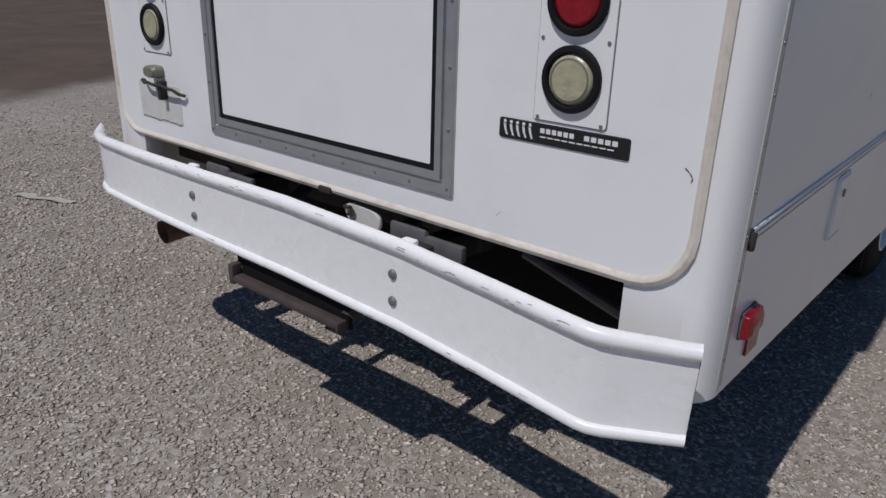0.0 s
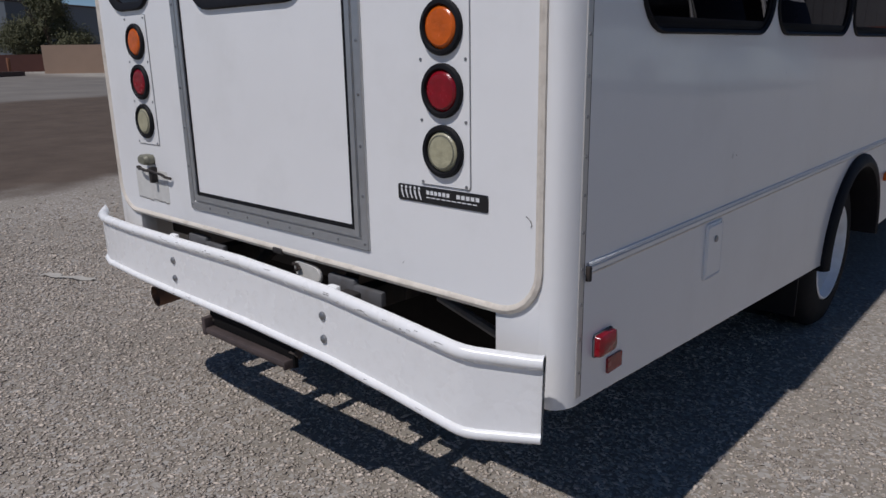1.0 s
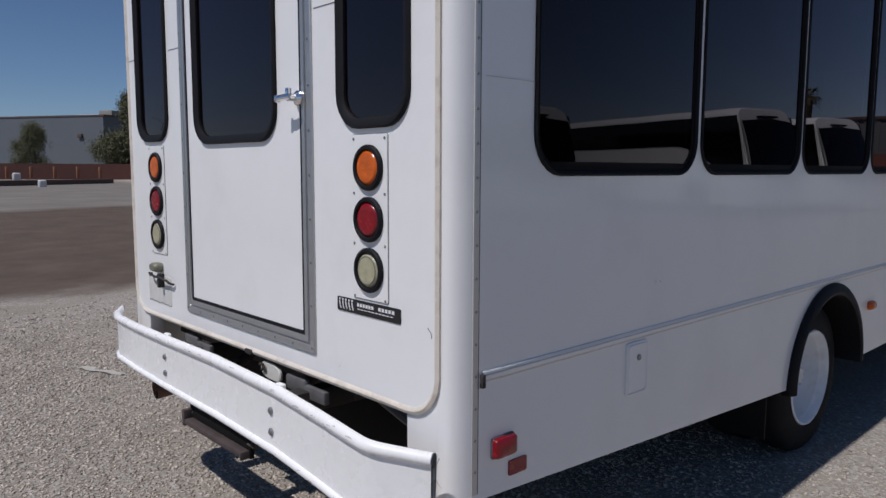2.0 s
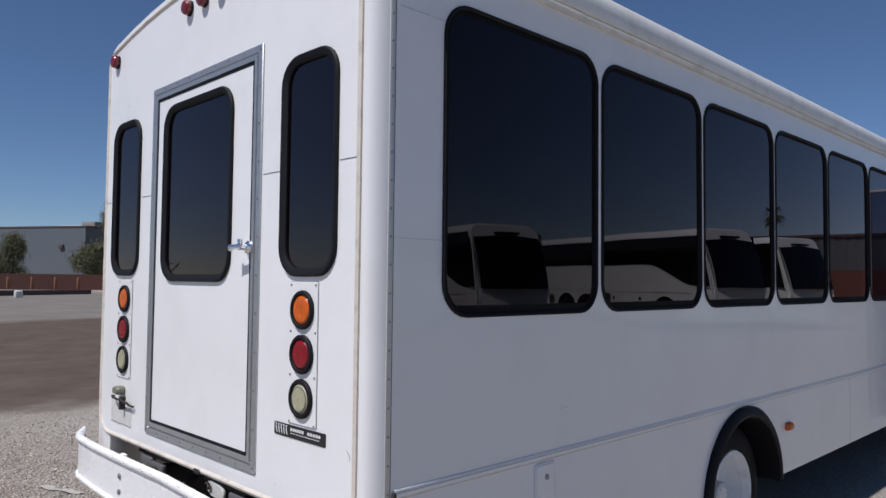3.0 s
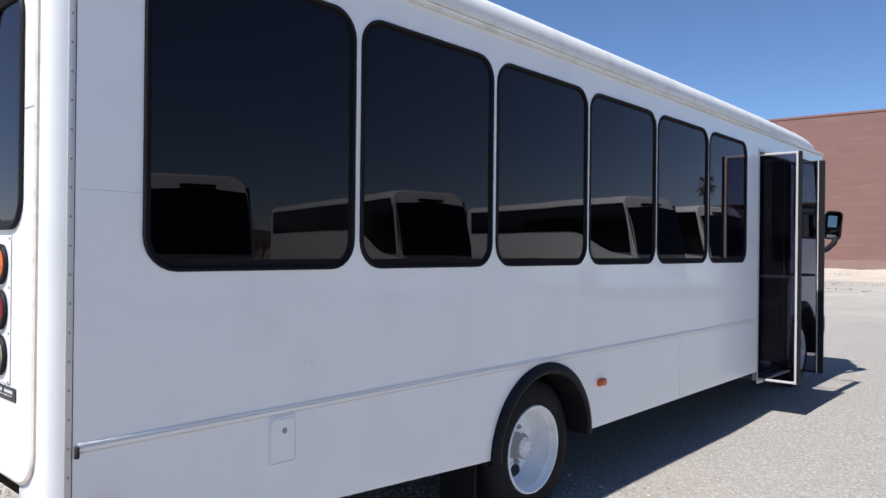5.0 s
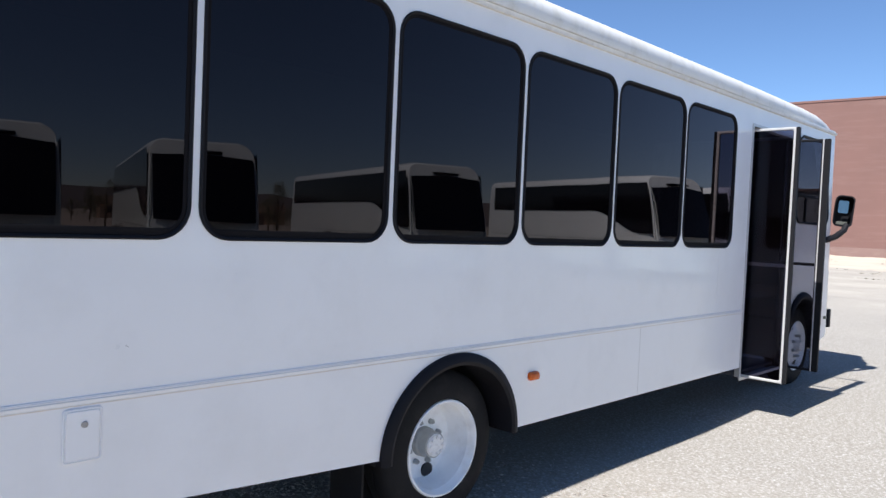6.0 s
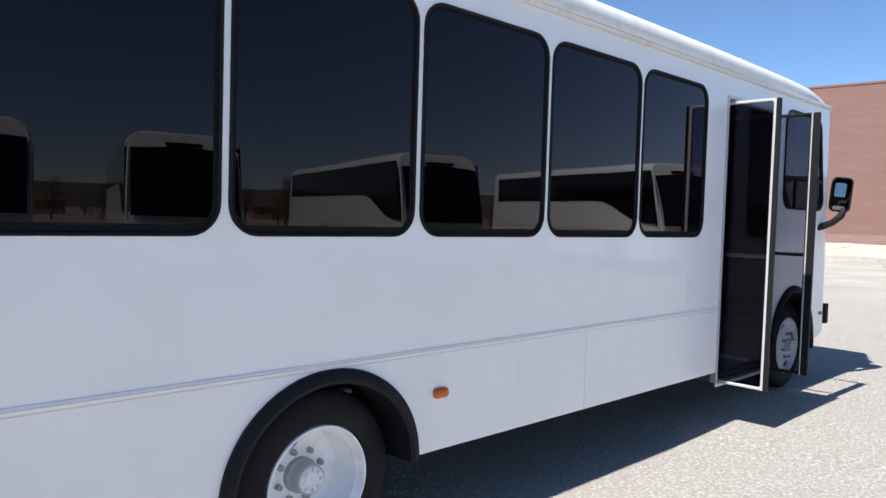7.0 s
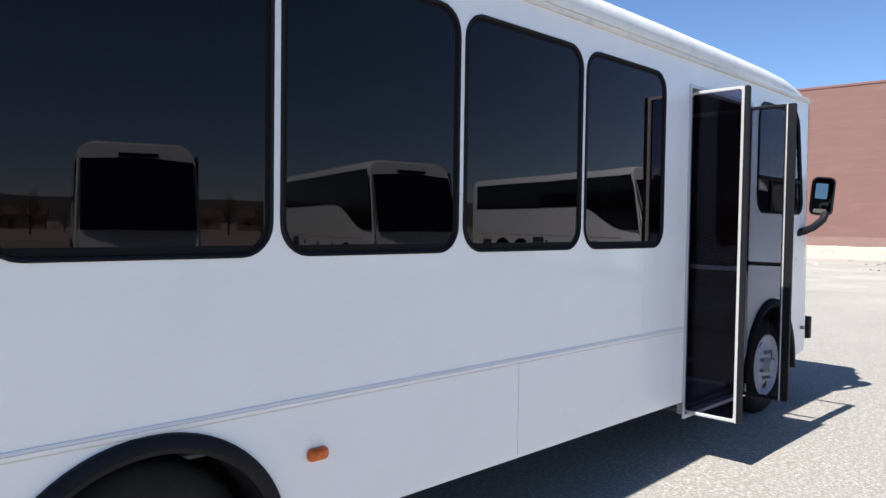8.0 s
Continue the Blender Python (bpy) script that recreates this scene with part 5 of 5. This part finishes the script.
box(bm, 17, 50, 0.0, 0.12, 4.75, 4.95)
part("cladding_joint", bm, KERB, shed, "dark cladding joint", smooth=False)
long_wall("far_wall", bearing(-66, 86, WEST), bearing(-92, 90, WEST), 1.95, 0.3, DARK_WALL, "low dark red boundary wall", "wall")
for k in range(9):
    az = -72.45 - 1.42 * k
    p = bearing(az, 80.5, WEST)
    bm = B()
    box(bm, -0.13, 0.13, -0.13, 0.13, -0.1, 1.05, 0.03)
    ob = part("wall_post", bm, POST)
    ob.location = (*p, ground_z(p[1], p[0]))
    tagged(ob, "rusty orange post before the dark wall", "post", "wall posts")
long_wall("kerb", bearing(-72.0, 75, WEST), bearing(-92, 62, WEST), 0.50, 0.8, KERB, "dark kerb of the far paving", "kerb", -0.2)
long_wall("tan_wall", bearing(-60, 78, WEST), bearing(-70.4, 79, WEST), 2.72, 0.3, TAN, "tan rendered garden wall", "wall")
for az, d in ((-77.6, 69.5), (-76.1, 65.0)):
    bm = B()
    ring(bm, [(0.50, 0.50, 0.08, 0.0), (0.56, 0.56, 0.10, 0.08), (0.54, 0.54, 0.10, 0.50), (0.42, 0.42, 0.10, 0.58)], Matrix(), True, True, n=3)
    ob = part("concrete_block", bm, ROOF_UNIT)
    p = bearing(az, d, WEST)
    ob.location = (*p, ground_z(p[1], p[0]) - 0.02 + (0.52 if d > 68 else 0.0))
    tagged(ob, "pale concrete block beside the dark kerb", "block", "kerb blocks")


def tree(at, height, spread, seed, clumps=340, trunk=0.35, label="bushy olive green tree beyond the yard"):
    rnd = random.Random(seed)
    e = thing("tree", Matrix.Translation((*at, ground_z(at[1], at[0]))), label, "tree", "far trees")
    bm = B()
    top = height * trunk
    tube(bm, [(0, 0, 0), (0.1, 0, top * 0.5), (0, 0.1, top), (0.1, 0, height * 0.7)], 0.022 * height, 8)
    for k in range(6):
        a = rnd.uniform(0, 6.28)
        tube(bm, [(0, 0, top * rnd.uniform(0.6, 1.2)), (math.cos(a) * spread * 0.22, math.sin(a) * spread * 0.22, height * 0.48), (math.cos(a) * spread * 0.34, math.sin(a) * spread * 0.34, height * 0.62)], 0.006 * height, 6)
    part("trunk", bm, BARK, e)
    bm = B()
    limbs = []
    for _ in range(26):
        u = rnd.random() ** 1.2
        reach = spread * 0.85 * (1 - u) ** 0.7 * rnd.uniform(0.35, 1.0)
        a = rnd.uniform(0, 6.28)
        limbs.append((math.cos(a) * reach, math.sin(a) * reach, height * (0.22 + 0.70 * u)))
    for k in range(clumps * 3):
        lx, ly, lz = rnd.choice(limbs)
        c = Vector((lx + rnd.gauss(0, spread * 0.12), ly + rnd.gauss(0, spread * 0.12), lz + rnd.gauss(0, height * 0.05)))
        s = height * rnd.uniform(0.004, 0.008)
        for _ in range(26):
            q = c + Vector((rnd.gauss(0, s * 3.2), rnd.gauss(0, s * 3.2), rnd.gauss(-3 * s, s * 6.5)))
            u = Vector((rnd.gauss(0, 1), rnd.gauss(0, 1), rnd.gauss(0, 1))).normalized() * s * 1.5
            v = u.orthogonal().normalized() * s * 0.8
            bm.faces.new([bm.verts.new(q + w) for w in (u, v, -u, -v)])
    part("crown", bm, LEAF, e, smooth=False)
    return e


tree(bearing(-76.5, 88.5, WEST), 5.7, 3.0, 3, 420)
tree(bearing(-69.9, 89.5, WEST), 9.3, 5.0, 5, 900)


def palm(at, height, seed):
    rnd = random.Random(seed)
    e = thing("palm_tree", Matrix.Translation((*at, ground_z(at[1]))), "tall fan palm with a shaggy round crown", "tree", "palms")
    bm = B()
    tube(bm, [(0, 0, 0), (0.1, 0, height * 0.4), (0.05, 0.1, height * 0.9)], 0.22, 10)
    part("trunk", bm, BARK, e)
    bm = B()
    for k in range(70):
        a, up = rnd.uniform(0, 6.28), rnd.uniform(-0.9, 1.1)
        d = Vector((math.cos(a) * math.cos(up), math.sin(a) * math.cos(up), math.sin(up)))
        s = Vector((-math.sin(a), math.cos(a), 0))
        o = Vector((0.05, 0.1, height * 0.9))
        n1, n2 = o + d * 0.45, o + d * rnd.uniform(0.8, 1.1) - Vector((0, 0, 0.15))
        for j in range(-3, 4):
            tip = n2 + s * 0.10 * j + Vector((0, 0, -0.05 * abs(j)))
            bm.faces.new([bm.verts.new(p) for p in (n1, n1 + s * 0.05, tip, n1 - s * 0.02)])
        bm.faces.new([bm.verts.new(p) for p in (o, o + s * 0.03, n1 + s * 0.03, n1)])
    part("crown", bm, LEAF, e, smooth=False)


palm((18.5, 51.6), 7.3, 1)

# pebbles lying on the yard round the rear of the bus
PEBBLE = material("grey_pebble", (0.475, 0.410, 0.345), 0.9, spread=0.2, scale=30, island=0.46)
rng = np.random.default_rng(4)
N = 330000
px = rng.uniform(-8.2, 2.4, N)
py = rng.uniform(-1.1, 4.4, N)
keep = rng.uniform(0, 1, N) < np.clip(1.30 - 0.22 * (py + 0.6) - 0.10 * np.abs(px + 1.0), 0.25, 1)
keep &= rng.uniform(0, 1, N) < np.clip((4.4 - py) / 2.4, 0, 1) * np.clip((px + 8.2) / 3.5, 0, 1) * np.clip((2.4 - px) / 0.6, 0, 1) * np.clip((py + 1.1) / 0.4, 0, 1)
px, py = px[keep], py[keep]
N = len(px)
size = (0.0040 + 0.0090 * rng.power(0.40, N)) * (1 + 0.10 * np.clip(-2.4 - px, 0, 6))
base = np.array([[1, 0, 0], [0.2, 0.95, 0.1], [-0.95, 0.1, 0], [-0.1, -1, 0.05], [0.1, 0.05, 0.72], [0, 0, -0.5]])
pts = base[None] * (1 + rng.uniform(-0.34, 0.34, (N, 6, 3))) * size[:, None, None] * np.stack([rng.uniform(0.8, 1.75, N), rng.uniform(0.55, 1.05, N), rng.uniform(0.30, 0.80, N)], -1)[:, None]
pts[..., 2] += pts[..., 1] * rng.uniform(-0.6, 0.6, (N, 1))
ang = rng.uniform(0, 2 * np.pi, N)
c, s = np.cos(ang)[:, None], np.sin(ang)[:, None]
xy = np.stack([pts[..., 0] * c - pts[..., 1] * s, pts[..., 0] * s + pts[..., 1] * c], -1)
verts = np.concatenate([xy + np.stack([px, py], -1)[:, None], pts[..., 2:3] + size[:, None, None] * 0.14 + np.array([ground_z(v) for v in py])[:, None, None]], -1).reshape(-1, 3)
tri = np.array([[0, 1, 4], [1, 2, 4], [2, 3, 4], [3, 0, 4], [1, 0, 5], [2, 1, 5], [3, 2, 5], [0, 3, 5]])
faces = (tri[None] + 6 * np.arange(N)[:, None, None]).reshape(-1, 3)
me = bpy.data.meshes.new("gravel_stones")
me.vertices.add(len(verts))
me.vertices.foreach_set("co", verts.ravel())
me.loops.add(faces.size)
me.loops.foreach_set("vertex_index", faces.ravel())
me.polygons.add(len(faces))
me.polygons.foreach_set("loop_start", np.arange(0, faces.size, 3))
me.update(calc_edges=True)
me.materials.append(PEBBLE)
tagged(new("gravel_stones", me), "loose grey crushed stones on the yard", "gravel", kind="stuff")
# a torn scrap of paper on the gravel
bm = B()
rows = [[(-4.75 + 0.055 * k, 0.33 + (0.026 - 0.012 * (k in (3, 4, 8))) * j + 0.024 * k + 0.012 * math.sin(k * 1.7), ground_z(0.4) + 0.014 + 0.014 * noise.noise(Vector((k * 0.6, j * 0.9, 3)))) for k in range(9)] for j in range(4)]
loft(bm, rows, closed=False)
tagged(part("paper_scrap", bm, PAPER), "torn pale scrap of paper lying on gravel", "litter")

# what stands round the yard on the coaches' side and behind
long_wall("far_wall", (14, 92), (70, 84), 3.4, 0.4, DARK_WALL, "brown boundary wall beyond the coaches", "wall")
CORRUGATED = material("grey_corrugated_sheet", (0.105, 0.125, 0.13), 0.6, spread=0.08, scale=0.5)
hall = long_wall("far_building", (12, 104), (80, 96), 8.0, 20, CORRUGATED, "grey corrugated metal building beyond the coaches", "building")
for k in range(57):
    bm = B()
    box(bm, 1.2 * k, 1.2 * k + 0.5, -0.12, 0.0, 0.0, 8.0)
    part("rib", bm, CORRUGATED, hall, smooth=False)
bm = B()
box(bm, -0.2, 68.8, -0.3, 0.5, 8.0, 8.35)
part("coping", bm, KERB, hall, "dark coping", smooth=False)
HILL = material("hazy_dry_hills", (0.10, 0.095, 0.10), 0.95, spread=0.2, scale=0.01)
bm = B()
rows = [[], []]
for k in range(121):
    a = radians(200 * k / 120 + 20)
    h = 22 + 30 * (0.5 + 0.5 * noise.noise(Vector((k * 0.12, 0, 5)))) + 8 * noise.noise(Vector((k * 0.5, 2, 5)))
    rows[0].append((1150 * math.sin(a), 1150 * math.cos(a), -1))
    rows[1].append((1190 * math.sin(a), 1190 * math.cos(a), h))
loft(bm, rows, closed=False)
tagged(part("far_hills", bm, HILL), "low hazy dry hills on the horizon", "hills", kind="structure")
ROOF_TILE = material("brown_roof_tile", (0.14, 0.095, 0.075), 0.9, spread=0.25, scale=1.2)
rnd = random.Random(31)
for k in range(34):
    az = 40 + 1.75 * k + rnd.uniform(-0.8, 0.8)
    tree(bearing(az, rnd.uniform(60, 110), (0.0, 1.8)), rnd.uniform(3.0, 6.2), rnd.uniform(2.0, 3.6), 40 + k, 70, 0.3, "dusty green tree beyond the parked coaches")


def far_house(at, turn, wide, deep, height):
    """A low rendered house with a gable roof, a door and two windows."""
    e = thing("far_house", Matrix.Translation((*at, ground_z(at[1], at[0]))) @ Matrix.Rotation(radians(turn), 4, "Z"), "low pale rendered house with a brown tiled roof", "house", "far houses")
    bm = B()
    box(bm, -wide / 2, wide / 2, 0, deep, -0.2, height)
    wall = part("wall", bm, TAN, e, smooth=False)
    bm = B()
    loft(bm, [[(x, -0.4, height), (x, deep / 2, height + deep * 0.22), (x, deep + 0.4, height)] for x in (-wide / 2 - 0.4, wide / 2 + 0.4)], True, True, True)
    part("roof", bm, ROOF_TILE, e, smooth=False)
    for x, w, z0, z1 in ((-wide * 0.3, 1.2, 1.0, 2.1), (wide * 0.3, 1.2, 1.0, 2.1), (0.0, 0.95, 0.0, 2.05)):
        bm = B()
        box(bm, x - w / 2, x + w / 2, -0.05, 0.02, z0, z1, 0.02)
        part("window" if z0 else "door", bm, KERB, e)
    return e


for az, d, turn, wide, deep, height in ((52, 84, -60, 12, 8, 2.7), (59, 78, -66, 9, 7, 2.6), (64.5, 88, -62, 14, 8, 2.8), (69, 74, -75, 8, 7, 2.5), (76, 82, -72, 11, 8, 2.7), (83, 76, -86, 9, 7, 2.6)):
    far_house(bearing(az, d * 1.9, (0.0, 1.8)), turn, wide, deep, height)


def bare_tree(at, height, seed):
    """A leafless tree: a straight tapered trunk with thin rising branches."""
    rnd = random.Random(seed)
    e = thing("bare_tree", Matrix.Translation((*at, ground_z(at[1], at[0]))), "tall leafless tree with thin branches", "tree", "far trees")
    bm = B()
    loops = [[((0.16 - 0.13 * u) * math.cos(a) + 0.1 * math.sin(3 * u), (0.16 - 0.13 * u) * math.sin(a), height * u) for a in (2 * math.pi * k / 8 for k in range(8))] for u in (0, 0.2, 0.4, 0.6, 0.8, 1.0)]
    loft(bm, loops, True, True, True)
    part("trunk", bm, BARK, e)
    bm = B()
    for k in range(34):
        u = rnd.uniform(0.22, 0.97)
        a, long = rnd.uniform(0, 6.28), height * 0.26 * (1.05 - u) * rnd.uniform(0.6, 1.2) + 0.3
        p0 = Vector((0.1 * math.sin(3 * u), 0, height * u))
        p1 = p0 + Vector((math.cos(a), math.sin(a), 0.45)) * long * 0.5
        p2 = p1 + Vector((math.cos(a + rnd.uniform(-0.5, 0.5)), math.sin(a), 0.9)) * long * 0.5
        tube(bm, [p0, p1, p2], 0.022, 5)
        for _ in range(3):
            q = p1.lerp(p2, rnd.random())
            tube(bm, [q, q + Vector((rnd.gauss(0, 0.4), rnd.gauss(0, 0.4), rnd.uniform(0.1, 0.7)))], 0.011, 4)
    part("branches", bm, BARK, e)


bare_tree((-49.9, -20.0), 6.0, 21)


def yard_lamp(at, height):
    """A tapered steel post with a bracket and a flat lamp head."""
    e = thing("street_lamp", Matrix.Translation((*at, ground_z(at[1], at[0]))), "tall dark steel lamp post with a flat lamp head", "lamp post")
    bm = B()
    loft(bm, [[(r * math.cos(a), r * math.sin(a), z) for a in (2 * math.pi * k / 10 for k in range(10))] for r, z in ((0.20, 0), (0.20, 0.35), (0.11, 0.4), (0.10, height * 0.5), (0.07, height))], True, True, True)
    part("post", bm, CHASSIS, e)
    bm = B()
    tube(bm, [(0, 0, height * 0.94), (0.35, 0, height * 0.96), (0.6, 0, height * 0.965)], 0.035, 8)
    part("bracket", bm, CHASSIS, e)
    bm = B()
    box(bm, 0.45, 1.05, -0.17, 0.17, height * 0.955, height * 0.955 + 0.16, 0.04)
    part("lamp_head", bm, GREY_STEEL, e)
    return e


yard_lamp((-54.2, -18.5), 8.4)
